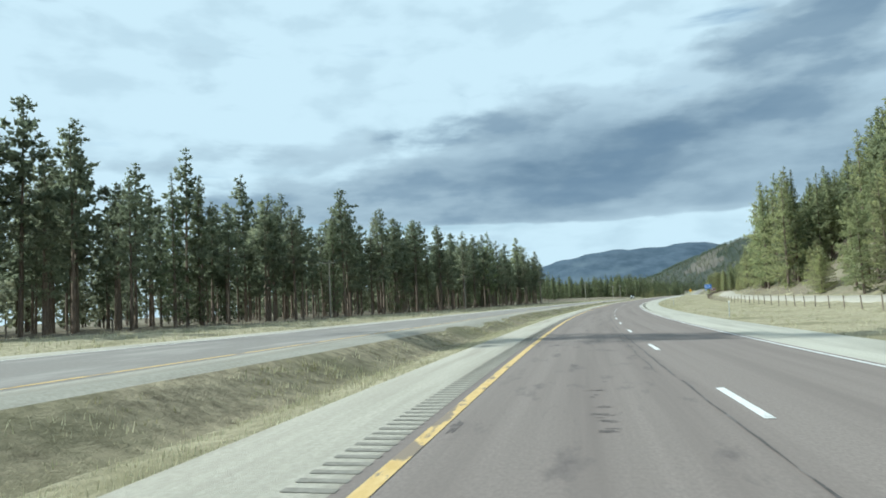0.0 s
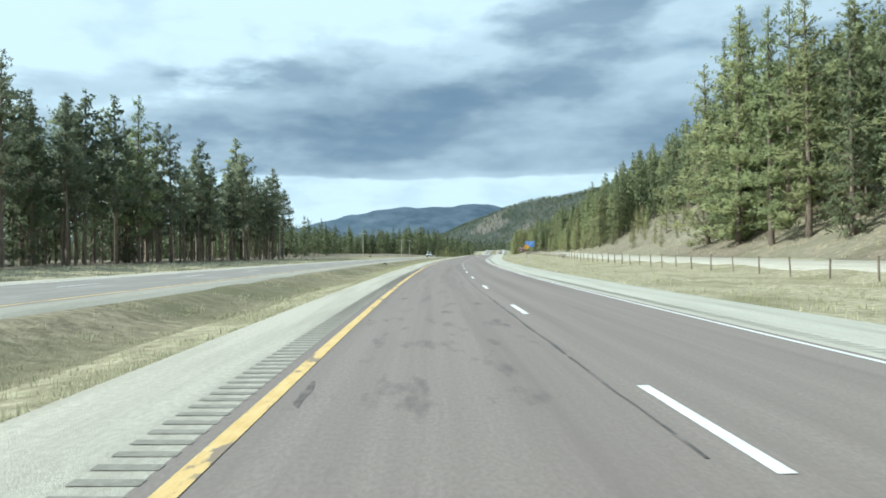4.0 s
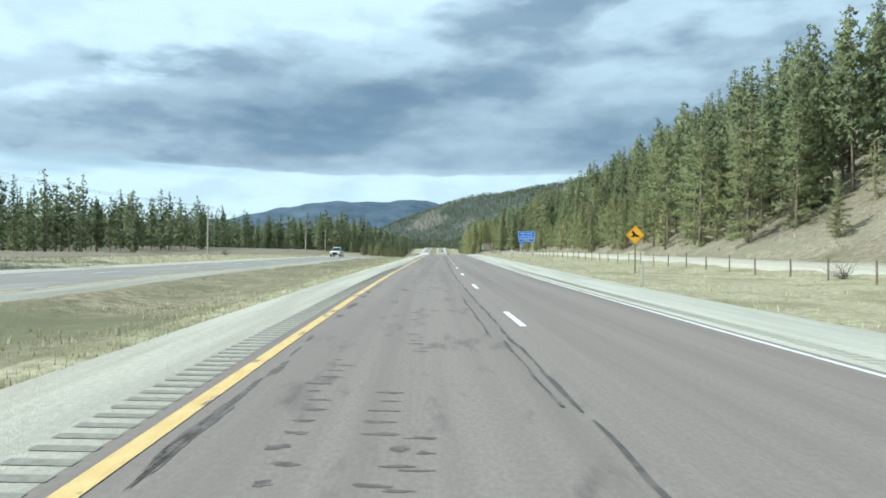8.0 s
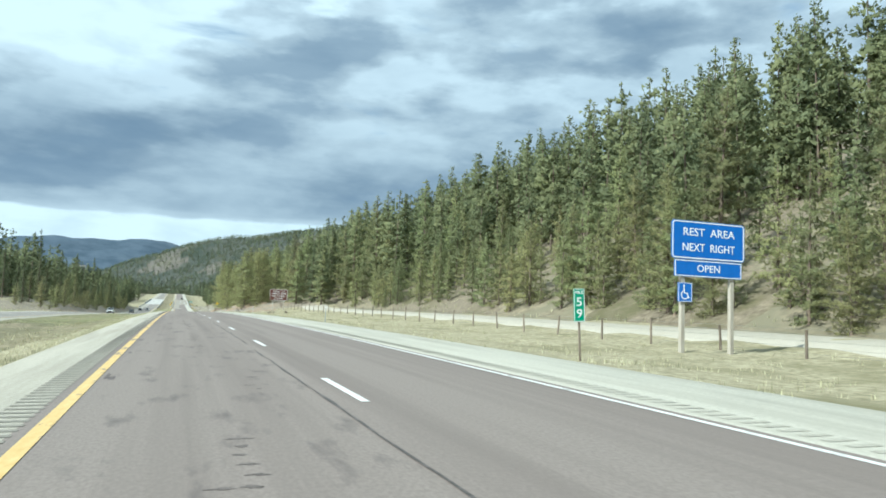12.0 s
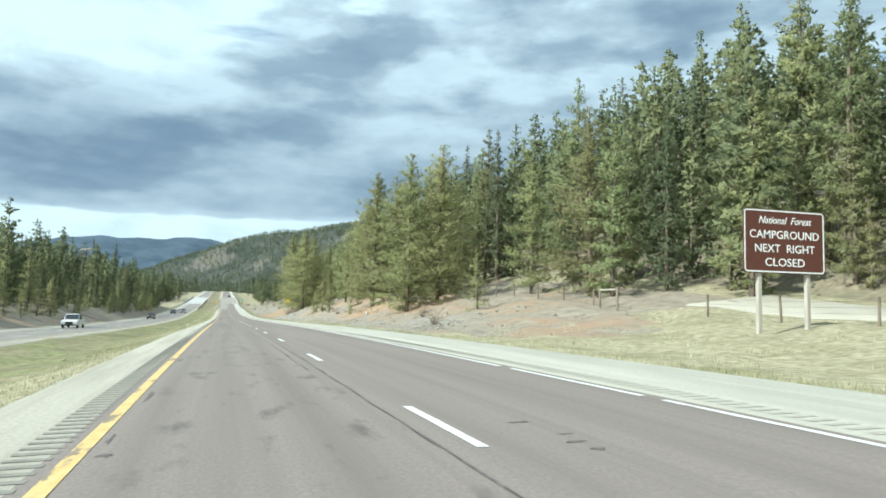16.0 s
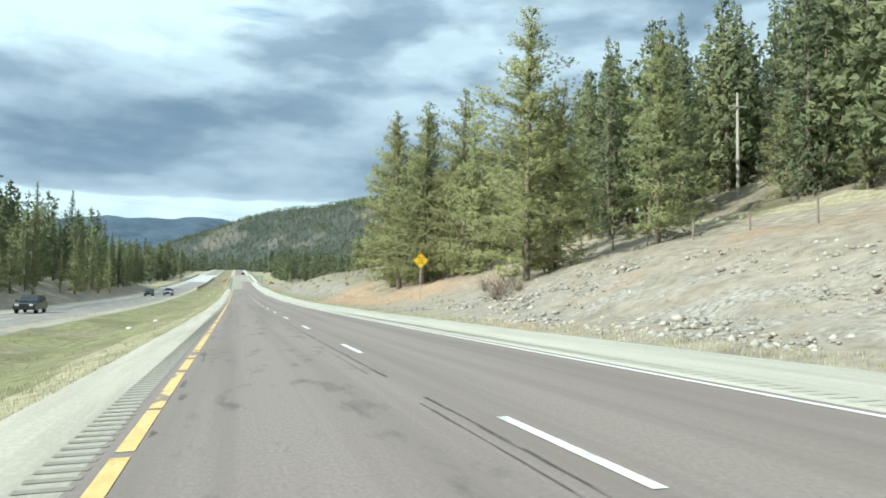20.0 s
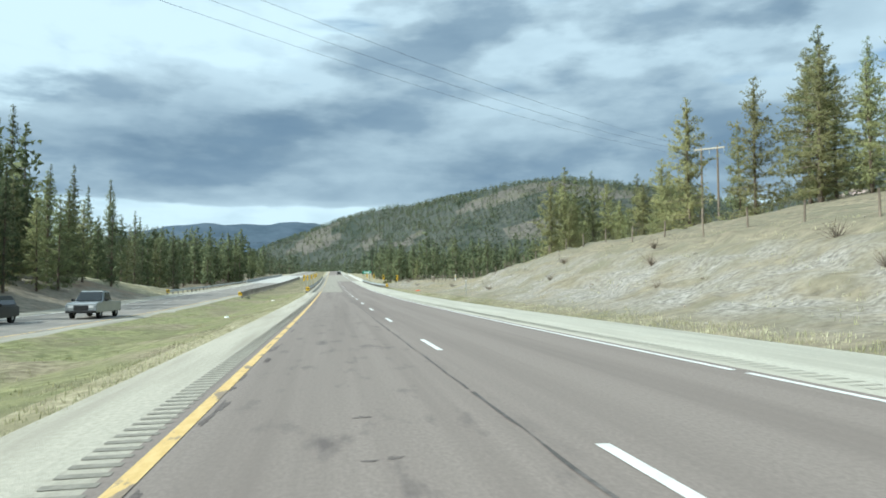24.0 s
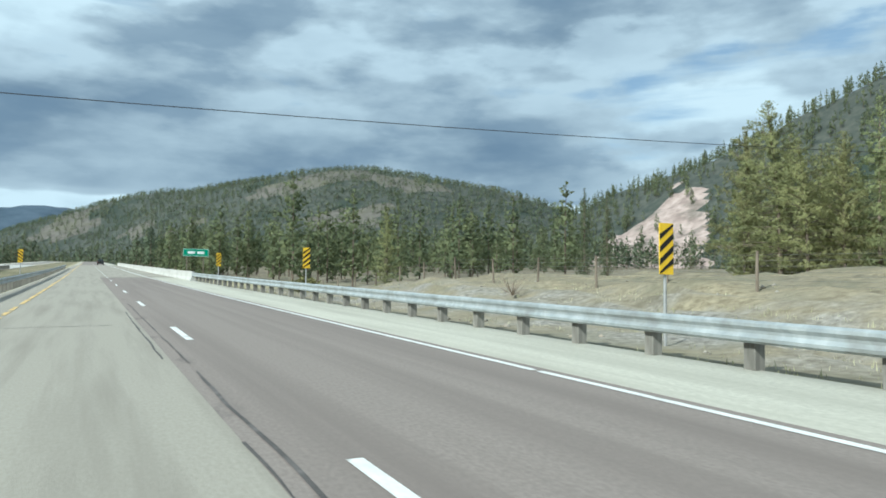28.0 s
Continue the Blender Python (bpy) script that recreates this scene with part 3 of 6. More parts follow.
ribbon("frontage_road", fs, [25, 25.6, 28.5, 31.4, 32], [lambda s: ground_at(s, 25) - .15, lambda s: ground_at(s, 26) + .12, lambda s: ground_at(s, 28.5) + .16, lambda s: ground_at(s, 31) + .12, lambda s: ground_at(s, 32) - .15],
                  M_GRAVEL, None, "structure", "pale gravel frontage road behind the fence", "road")

# ---- markings ----
line_s = steps(-200, 1060, 4.0) + steps(1080, 1500, 20)
wear = random.Random(8)


def yellow(s0, s1, n):
    ribbon("yellow_line", steps(s0, s1, n), [-3.80, -3.64], [lambda s: -3.80 * float(bank(s)) + .006, lambda s: -3.64 * float(bank(s)) + .006], M_YEL, road, "", "worn yellow edge line")


# whole over most of its length, broken into short remnants where it has worn off
yellow(-200, 206, 4.0)
for s0_, s1_ in ((206, 247), (247, 276), (315.5, 322.5), (640, 806)):
    s_ = s0_
    while s_ < s1_:
        ln_ = wear.uniform(.4, 1.3) if 247 <= s0_ < 640 else wear.uniform(.8, 5.5)
        yellow(s_, min(s_ + ln_, s1_), 1.5)
        s_ += ln_ + wear.choice([.3, .5, .9] if s0_ == 247 else [.15, .25, .45, .9])
yellow(276, 315.5, 4.0)
yellow(322.5, 640, 4.0)
yellow(806, 925, 4.0)
yellow(1190, 1500, 20)
s_ = -200.0
while s_ < 1060:
    worn = 500 < s_ < 565
    ln_ = wear.uniform(2.5, 6) if worn else wear.uniform(25, 70)
    ribbon("white_line", steps(s_, min(s_ + ln_, 1060), 3.0), [3.62, 3.735], [lambda s: 3.62 * float(bank(s)) + .006, lambda s: 3.735 * float(bank(s)) + .006], M_WHITE, road, "", "white edge line with worn gaps")
    s_ += ln_ + (wear.uniform(.25, .7) if worn else wear.uniform(.12, .4))
ribbon("white_line", steps(1060, 1500, 20), [3.62, 3.735], [lambda s: 3.62 * float(bank(s)) + .006, lambda s: 3.735 * float(bank(s)) + .006], M_WHITE, road, "", "white edge line with worn gaps")
ribbon("yellow_line", line_s, [other(-.08), other(.08)], [oz(.006), oz(.006)], M_YEL, road2, "", "worn yellow edge line")
ribbon("white_line", line_s, [other(-7.43), other(-7.27)], [oz(.012), oz(.012)], M_WHITE, road2, "", "solid white edge line")
PERIOD, PHASE = 12.192, 11.92
for k in range(-16, 104):
    far_end = PHASE + PERIOD * k
    ribbon("lane_dash", [far_end - 3.05, far_end - 1.5, far_end], [-.065, .065], [.007, .007], M_WHITE, road)
    if k > 4:
        ribbon("lane_dash", [far_end - 8, far_end - 6.5, far_end - 5], [other(-3.74), other(-3.61)], [oz(.036), oz(.036)], M_WHITE, road2)


# ---- conifers ----
def pine_arrays(seed, h, start, spread, n_br, tufts, tuft, droop, low=False, slender=.36, per=4):
    """Corners and triangles of trunk-and-limbs and of the needle crown of one conifer."""
    rng = np.random.default_rng(seed)
    fir = droop > .2
    tv, tt = [], []
    lean = rng.normal(0, .012, 2) * h

    def axis(z):
        f = z / h
        return np.array([lean[0] * f * f + .12 * math.sin(3 * f + seed), lean[1] * f * f, z])

    def cone(p0, p1, r0, r1, sides):
        d = p1 - p0
        d = d / max(np.linalg.norm(d), 1e-6)
        a = np.cross(d, [0.3, 0.2, 1.0] if abs(d[2]) < .9 else [1.0, 0.2, 0])
        a /= np.linalg.norm(a)
        b = np.cross(d, a)
        i0 = len(tv)
        for p, r in ((p0, r0), (p1, r1)):
            for q in range(sides):
                w = 2 * math.pi * q / sides
                tv.append(p + (a * math.cos(w) + b * math.sin(w)) * r)
        for q in range(sides):
            q2 = (q + 1) % sides
            tt.append((i0 + q, i0 + q2, i0 + sides + q2))
            tt.append((i0 + q, i0 + sides + q2, i0 + sides + q))

    r_base = .0095 * h + .05
    zs = np.linspace(-.3, h * .97, 2 if per < 2 else 3 if low else 7)
    for z0, z1 in zip(zs, zs[1:]):
        cone(axis(z0), axis(z1), r_base * (1 - max(z0, 0) / h) + .02, r_base * (1 - z1 / h) + .02, 3 if low else 6)

    # where each brush of needles sits, how it points, its size, and the middle of the clump it belongs to
    spots, ways, sizes, middles = [], [], [], []
    phase = rng.uniform(0, 6.28, 4)
    fan = 1 if fir else 3 if low else 4
    heading = f_fan = 0
    for b_ in range(n_br):
        if b_ % fan == 0:
            heading = b_ // fan * 2.399 + rng.uniform(-.5, .5)
            f_fan = (b_ + fan * rng.uniform(.1, .9)) / n_br
        f = min(.992, max(.002, f_fan + rng.normal(0, .012)))
        w = heading + rng.normal(0, .5 if fan > 1 else .3)
        z = h * (start + (.985 - start) * f ** .97)
        up = 1 - f
        # firs taper straight to the tip, pines keep a rounder shoulder and an uneven outline
        if fir:
            reach = spread * h * (up ** .95 * .985 + .015) * 1.1 * rng.uniform(.72, 1.1)
        else:
            lump = 1 + .15 * math.sin(w * 2 + phase[0] + 9 * f) + .12 * math.sin(w * 3 + phase[1] - 23 * f) + .06 * math.sin(41 * f + phase[2])
            reach = spread * h * (up ** .80 * .97 + .03) * 1.05 * lump * rng.uniform(.74, 1.12)
        reach *= min(1.0, .55 + 3.2 * f)
        rise = (.15 - .95 * up ** 1.4 if fir else .62 - .90 * up) + rng.normal(0, .10)
        d = np.array([math.cos(w), math.sin(w), rise])
        across = np.array([-math.sin(w), math.cos(w), 0])
        bend = rng.uniform(.12, .34) * (1.3 if fir else 1.0)
        p0 = axis(z)
        if reach > .7 and not low:
            cone(p0, p0 + d * reach * .8 + np.array([0, 0, bend * reach * .5]), .015 + .010 * reach, .010, 3)
        n_t = max(2, int(round(tufts * (.30 + .70 * reach / (spread * h)))))
        size = tuft * (.42 + .58 * min(1.0, up / .36))
        for q in range(n_t):
            if q % 3 == 0:
                g = .06 + .98 * rng.uniform() ** .74
                knot = p0 + d * reach * g + across * reach * g * rng.normal(0, .17) + np.array([0, 0, bend * reach * g * g * .8])
            p = knot + rng.normal(0, .52, 3) * size * np.array([1, 1, .8])
            spots.append(p), middles.append(knot - d * size * .3), sizes.append(size * rng.uniform(.75, 1.25))
            ways.append(d * .75 + across * rng.normal(0, .45))
    if not low and start < .13:
        # short inner shoots that hide the stem
        for q in range(90 if per < 7 else 360):
            z = h * (start + (.9 - start) * rng.uniform())
            p = axis(z)
            spots.append(p + rng.normal(0, 1, 3) * np.array([.022, .022, .01]) * h * (1.1 - z / h)), middles.append(p), sizes.append(tuft * 1.1), ways.append(rng.normal(0, .4, 3))
    for q in range(5 if low else 12):
        # the leading shoot
        p = axis(h * (.93 + .06 * q / (4 if low else 11)))
        spots.append(p), middles.append(p - np.array([0, 0, .3])), sizes.append(tuft * (.42 - .018 * q)), ways.append(np.array([0, 0, 1.4]) + rng.normal(0, .25, 3))
    # each brush: narrow leaf-like triangles round a twig
    P, W, S, K = (np.repeat(np.asarray(x, float), per, 0) for x in (spots, ways, sizes, middles))
    n = len(P)
    w_ = W * rng.uniform(.3, 1.0, (n, 1)) + rng.normal(0, .55, (n, 3)) + np.array([0, 0, .16])
    w_ /= np.linalg.norm(w_, axis=1)[:, None]
    side = np.cross(w_, rng.normal(0, 1, (n, 3)))
    side /= np.linalg.norm(side, axis=1)[:, None]
    length = (S * rng.uniform(.7, 1.25, n))[:, None]
    width = (S * rng.uniform(.78, 1.25, n) * (.64 if low else slender))[:, None]
    base = P - w_ * length * .3
    tri = np.stack([base - side * width * .5, base + side * width * .5 + w_ * length * .25, base + w_ * length], 1)
    # needles turn outwards from the trunk and from their clump, so the crown takes the light as rounded masses
    mid = tri.mean(1)
    out = np.c_[mid[:, 0] - lean[0] * (mid[:, 2] / h) ** 2, mid[:, 1] - lean[1] * (mid[:, 2] / h) ** 2, np.zeros(n)]
    out[:, 2] = .40 * np.linalg.norm(out, axis=1) + .20
    out /= np.linalg.norm(out, axis=1)[:, None]
    puff = mid - K
    puff /= np.maximum(np.linalg.norm(puff, axis=1)[:, None], 1e-6)
    flat = np.cross(tri[:, 1] - tri[:, 0], tri[:, 2] - tri[:, 0])
    flat /= np.maximum(np.linalg.norm(flat, axis=1)[:, None], 1e-9)
    nn = out * .75 + puff * .55
    turn = (flat * nn).sum(1) < 0
    tri[turn] = tri[turn][:, ::-1]
    flat[turn] *= -1
    nn += flat * .35
    nn /= np.linalg.norm(nn, axis=1)[:, None]
    return np.array(tv), np.array(tt), tri.reshape(-1, 3), np.arange(3 * n).reshape(-1, 3), np.repeat(nn, 3, 0)


KINDS = {
    # name: seed, height, crown start, spread, branches, tufts a branch, tuft size, droop
    "open": [(11, 20, .26, .165, 100, 21, .48, .05), (12, 20, .18, .175, 104, 21, .48, .0), (13, 20, .34, .16, 92, 21, .48, .05)],
    "dark": [(14, 20, .34, .17, 96, 21, .50, .05), (15, 20, .44, .155, 86, 21, .50, .05), (16, 20, .28, .175, 100, 21, .50, .0), (17, 20, .50, .165, 80, 21, .50, .05)],
    "full": [(21, 20, .02, .185, 136, 24, .44, .04), (22, 20, .05, .17, 132, 24, .43, .06), (23, 20, .01, .19, 136, 24, .45, .02), (29, 20, .08, .165, 128, 24, .43, .02)],
    "fir": [(31, 20, .03, .140, 160, 15, .44, .28), (32, 20, .06, .125, 154, 15, .42, .25), (33, 20, .10, .13, 148, 15, .42, .25)],
    "hero": [(24, 20, .02, .26, 150, 28, .50, .02), (25, 20, .04, .24, 150, 28, .50, .05), (26, 20, .06, .27, 145, 28, .51, .02)],
    "near": [(27, 20, .03, .25, 155, 42, .40, .02), (28, 20, .07, .24, 155, 42, .39, .04), (30, 20, .11, .26, 145, 42, .40, .0)],
    "young": [(41, 9, .02, .24, 72, 15, .37, .0), (42, 9, .03, .21, 70, 15, .36, .0), (43, 9, .01, .26, 70, 15, .37, .0)],
}
PROTO, TREE_LABEL = {}, {
    "open": "tall ponderosa pine with bare lower trunk and open crown",
    "dark": "tall dark ponderosa pine with a long bare trunk",
    "full": "full green ponderosa pine branched almost to the ground",
    "fir": "slender dark green fir among the roadside pines",
    "hero": "broad bright green ponderosa pine at the top of the bank",
    "near": "bright green ponderosa pine with drooping low boughs on the bank",
    "young": "small bushy young pine on dry ground",
}
for kind_, specs in KINDS.items():
    PROTO[kind_] = []
    for spec_ in specs:
        tv_, tt_, cv_, ct_, cn_ = pine_arrays(*spec_, slender={'near': .10, 'hero': .15, 'young': .15, 'full': .24}.get(kind_, .28), per={'near': 12, 'hero': 7, 'young': 6, 'full': 5, 'dark': 5}.get(kind_, 5))
        PROTO[kind_].append((tri_mesh("trunk", tv_, tt_, M_BARK), tri_mesh("crown", cv_, ct_, {"fir": M_NEEDLE2, "dark": M_SHADE, "near": M_NEEDLE3, "hero": M_NEEDLE3, "young": M_NEEDLE3}.get(kind_, M_NEEDLE), cn_), spec_[1], len(ct_)))

TREE_COUNT = [0]


def tree(kind, s, lat, h, seed=0, slim=1.0):
    trunk, crown, h0, _ = PROTO[kind][seed % len(PROTO[kind])]
    p = on_land(s, lat, -.1)
    k = h / h0
    if kind not in ("fir", "young") and slim == 1.0:
        slim = .9 + .3 * ((seed * 37 + int(s * 7)) % 11) / 10
    root = thing({"fir": "fir_tree", "young": "young_pine"}.get(kind, "pine_tree"), TREE_LABEL[kind], "tree", "roadside conifers")
    root.matrix_world = Matrix.LocRotScale(p, Euler((0, 0, (seed * 2.399 + s) % 6.283)), (k * slim, k * slim, k))
    for nm, me in (("trunk", trunk), ("crown", crown)):
        o = new(nm, me)
        o.parent = root
    TREE_COUNT[0] += 1


def forest(name, label, spots, variants, mat_trunk, mat_crown):
    """Trees past counting, joined: spots of (x, y, z, height, turn, kind)."""
    tv, tt, cv, ct, cn, nt_, nc = [], [], [], [], [], 0, 0
    for k, (x, y, z, h, turn, which) in enumerate(spots):
        a, b, c, d, e, h0 = variants[which % len(variants)]
        q = h / h0
        ca, sa = math.cos(turn) * q, math.sin(turn) * q
        rot_ = np.array([[ca, -sa, 0], [sa, ca, 0], [0, 0, q]])
        tv.append(a @ rot_.T + (x, y, z)); tt.append(b + nt_); nt_ += len(a)
        cv.append(c @ rot_.T + (x, y, z)); ct.append(d + nc); nc += len(c)
        cn.append(e @ rot_.T / q)
    root = thing(name, label, "trees", "", "stuff")
    for nm, v, t, m, w in (("trunks", tv, tt, mat_trunk, None), ("crowns", cv, ct, mat_crown, np.concatenate(cn))):
        o = new(nm, tri_mesh(nm, np.concatenate(v), np.concatenate(t), m, w))
        o.parent = root
        tagged(o, "", "", "", "stuff")
    return root


def low_set(specs, per=2):
    return [(*pine_arrays(*s_, low=True, per=per), s_[1]) for s_ in specs]


BACK = low_set([(81, 20, .16, .165, 80, 10, .78, .05), (82, 20, .08, .17, 82, 10, .78, .1), (83, 20, .05, .13, 86, 9, .72, .24), (84, 20, .26, .16, 76, 10, .78, .05)])
BARE_STEMS = low_set([(86, 20, .34, .16, 72, 11, .66, .05), (87, 20, .45, .155, 64, 11, .66, .05), (88, 20, .26, .165, 76, 11, .66, .05), (89, 20, .40, .15, 66, 11, .66, .1)], 3)
MID = low_set([(51, 20, .14, .165, 54, 6, 1.15, .05), (52, 20, .07, .16, 56, 6, 1.1, .1), (53, 20, .05, .125, 60, 6, 1.0, .22), (54, 20, .22, .155, 52, 6, 1.15, .05)])
FARSET = low_set([(61, 20, .12, .14, 22, 3, 2.3, .1), (62, 20, .08, .12, 22, 3, 2.1, .22), (63, 20, .18, .14, 21, 3, 2.3, .1)])

# ---- roadside trees, near ones singly ----
rng = np.random.default_rng(17)
# those that stand out against the sky
for kind_, s_, lat_, h_, q_ in [
    ("near", 733.5, 16.4, 19.5, 0), ("near", 783, 18.4, 24.5, 1), ("near", 742, 20, 18, 0), ("near", 641.9, 15.7, 17.5, 1), ("near", 620.4, 14.9, 16, 0), ("near", 648, 20, 17, 0), ("near", 634, 20.5, 16, 1), ("near", 660, 19, 15, 1),
    ("full", 980.5, 50.7, 25, 0), ("open", 986, 79, 24, 2), ("open", 341, -57, 23, 0), ("open", 254, -53.3, 28, 1), ("open", 308, -55.4, 30, 2),
    ("full", 187, 37, 28, 0), ("full", 193, 39.5, 27, 1), ("full", 238, 37.5, 33, 1), ("full", 243, 40, 31, 0), ("full", 253.7, 43.8, 34, 2), ("fir", 957, -57, 31, 0), ("fir", 955, -67, 33, 1), ("fir", 948, -52, 22, 0), ("full", 944, -60, 25, 2), ("fir", 966, -50, 23, 1),
    ("near", 774, 19.5, 22, 1), ("near", 766, 22, 22, 0), ("hero", 778, 21, 24, 1), ("near", 791, 19, 24.5, 0), ("hero", 796, 24, 21, 2),
    ("full", 984, 54, 23, 0), ("full", 982, 57.7, 24, 1), ("hero", 981.5, 61.2, 20.5, 2), ("hero", 974, 70.4, 24.5, 0), ("full", 994, 74, 25, 1), ("full", 988, 84, 26, 2), ("hero", 972, 49, 15, 1), ("hero", 984, 65, 15, 0), ("hero", 962, 64, 12, 2),
    ("hero", 905, 41, 17.5, 1), ("hero", 899, 46, 17, 0), ("full", 893, 50, 20, 1), ("hero", 888, 46, 16, 2), ("full", 912, 52, 14, 0),
    ("fir", 1002.8, -54, 27, 0), ("fir", 990.7, -55.3, 23.5, 1), ("fir", 1023, -46.2, 17, 0), ("fir", 1031.7, -44.2, 16.5, 1), ("fir", 1020, -51.5, 20, 0), ("hero", 1013, 20.3, 6.8, 1), ("fir", 1103, 109, 23, 0), ("fir", 1099, 113, 22, 1),
]:
    tree(kind_, s_, lat_, h_, q_)


# bare patches on the wooded slope
BARE = [(130, 192), (258, 362)]


def face_open(s, lat):
    """The gap through which the rock face shows from the bridge."""
    return s > 985 and 37 < math.degrees(math.atan2(lat, s - 958)) < 47.5


def pole_cut(s, lat):
    """The open gully below the pole on the slope."""
    return 690 < s < 749 and abs(lat - 41.5 * (s - 679) / 64.4) < 3.6


def bare(s, lat):
    if face_open(s, lat) or pole_cut(s, lat):
        return True
    if 40 < lat < 60 and 448 < s < 560 and noise.noise((s * .055, lat * .07, 11.0)) > .12:
        return True
    return (30 < lat < 53 and any(a < s < b for a, b in BARE)) or (8 < lat < 31 and 698 < s < 729) or (8 < lat < 27 and 737 < s < 752)


def row(kinds, s0, s1, gap, lat0, lat1, h0, h1):
    s = s0
    while s < s1:
        lat = rng.uniform(lat0, lat1)
        if not bare(s, lat):
            tree(kinds[int(rng.integers(len(kinds)))], s, lat, rng.uniform(h0, h1), int(rng.integers(50)))
        s += gap * rng.uniform(.5, 1.5)


def back_row(s0, s1, gap, lat0, lat1, h0, h1):
    """Spots for joined trees standing behind the single ones."""
    out, s = [], s0
    while s < s1:
        lat = rng.uniform(lat0, lat1)
        if not bare(s, lat):
            p = on_land(s, lat, -.2)
            out.append((p.x, p.y, p.z, rng.uniform(h0, h1), rng.uniform(0, 6.28), int(rng.integers(9))))
        s += gap * rng.uniform(.5, 1.5)
    return out


# the dark wood left of the opposite road
# Unseen tall tree, added to cast the shadow band across the road.
tree("dark", 22.5, -34, 44, 1, .60)
row(["dark", "dark", "dark", "fir"], 40, 150, 5.4, -58, -50, 14, 23)
row(["dark", "dark", "dark", "fir"], 150, 334, 5.6, -58, -50, 16, 26)
left_back = back_row(20, 334, 2.0, -78, -58, 14, 23) + back_row(40, 332, 3.6, -62, -52, 16, 26)
# the wooded foot of the slope on the right
row(["full", "full", "open", "fir"], 120, 300, 6.0, 37, 43, 20, 31)
slope_front = back_row(120, 430, 5.0, 41, 48, 15, 24)
row(["full", "full", "open"], 300, 424, 5.6, 37, 43, 15, 23)
slope_back = slope_front + back_row(120, 430, 1.7, 45, 64, 16, 25) + back_row(430, 600, 1.5, 55, 74, 15, 23)
row(["young", "full"], 380, 450, 7, 35.5, 40, 6, 11)
for s_, lat_, h_ in ((292, 39, 5), (299, 43, 7), (306, 37, 4), (318, 46, 6), (327, 40, 3.5), (338, 44, 6), (349, 39, 5), (356, 47, 7), (154, 42, 6), (166, 46, 5), (174, 40, 8), (183, 44, 6)):
    tree("young", s_, lat_, h_, int(s_))
for q_ in range(22):
    # shrubby young growth on the open slope
    tree(["young", "young", "full"][q_ % 3], 262 + 4.3 * q_ + rng.uniform(-2, 2), rng.uniform(36.5, 53), rng.uniform(2.5, 7.5), q_)
for s_, lat_, h_ in ((681, 13.0, 4.2), (673.5, 13.5, 7.2), (640, 12.6, 3.4)):
    tree("young", s_, lat_, h_, int(s_))
row(["young", "full", "full"], 420, 560, 2.1, 35, 43, 5, 11)
row(["young", "young", "full"], 440, 560, 4.0, 41, 54, 4, 10)
row(["full", "open", "full"], 436, 600, 8, 38, 50, 11, 18)
row(["young", "full"], 536, 602, 2.6, 34.5, 42, 4, 12)
slope_back += back_row(436, 600, 4.0, 42, 56, 8, 19) + back_row(430, 600, 2.6, 55, 66, 16, 24)
row(["hero", "full", "hero"], 600, 740, 5.4, 18, 27, 13, 19)
row(["full", "fir"], 590, 800, 8.5, 28, 38, 14, 22)
slope_back += back_row(590, 800, 4, 30, 42, 13, 21)
row(["hero"], 745, 800, 7, 19, 28, 13, 20)
row(["hero", "full"], 786, 812, 3.0, 24, 38, 14, 20)
row(["full", "hero"], 836, 900, 5.5, 40, 62, 13, 20)
row(["full", "fir", "open"], 556, 604, 5, 37, 56, 15, 24)
slope_back += back_row(556, 830, 2.6, 40, 60, 16, 24)
row(["young"], 605, 742, 13, 11.5, 20, 4, 8)
# left bank
row(["fir", "full", "fir"], 600, 925, 6, -42, -35, 6, 15)
valley_back = back_row(620, 940, 1.8, -62, -41, 9, 22)
left_bank_back = back_row(900, 1030, 1.5, -66, -42, 10, 19)
row(["young"], 590, 905, 6, -36, -30.5, 3, 8)
row(["fir", "fir", "full"], 780, 935, 4.5, -38, -32.5, 8, 15)
row(["fir", "full", "fir"], 905, 1010, 4.5, -62, -38, 9, 16)
# beyond the bank
row(["full", "hero"], 958, 984, 3.0, 44, 78, 13, 20)
tree("hero", 965, 42, 20, 1, 1.1)
tree("hero", 968.5, 46.5, 19, 2, 1.1)
row(["full", "young"], 935, 1000, 7, 58, 95, 8, 14)
row(["hero", "young", "full"], 1002, 1075, 5, 72, 135, 11, 19)
row(["hero", "full"], 998, 1045, 3.4, 62, 104, 12, 18)
for a_, d_ in ((48.6, 96), (49.6, 118), (50.6, 90), (51.4, 108), (52.4, 84), (53.4, 100), (54.6, 92), (55.8, 112), (57, 88)):
    tree(["hero", "full", "open"][int(d_) % 3], 958 + d_ * math.cos(math.radians(a_)), d_ * math.sin(math.radians(a_)), 15 + d_ % 7, int(a_ * 10))
# round the pole on the slope: bushy young growth below it, a dark wall of pines behind
for kind_, s_, lat_, h_ in (("hero", 732, 36.5, 8), ("full", 727.5, 37.5, 9.5), ("hero", 730.5, 41, 11), ("young", 723, 35, 7), ("hero", 723.5, 39.5, 9), ("full", 718, 38, 9), ("hero", 714, 36.5, 8),
                            ("full", 752, 46.5, 17), ("full", 757, 50, 20), ("fir", 755, 44, 16), ("full", 763, 47, 19), ("full", 749, 52, 20), ("fir", 760, 55, 21), ("full", 768, 52, 20), ("fir", 746, 48, 15)):
    tree(kind_, s_, lat_, h_, int(s_ * 3))
# bushy growth at the foot of the slope behind the frontage road
brushy = random.Random(5)
s_ = 428.0
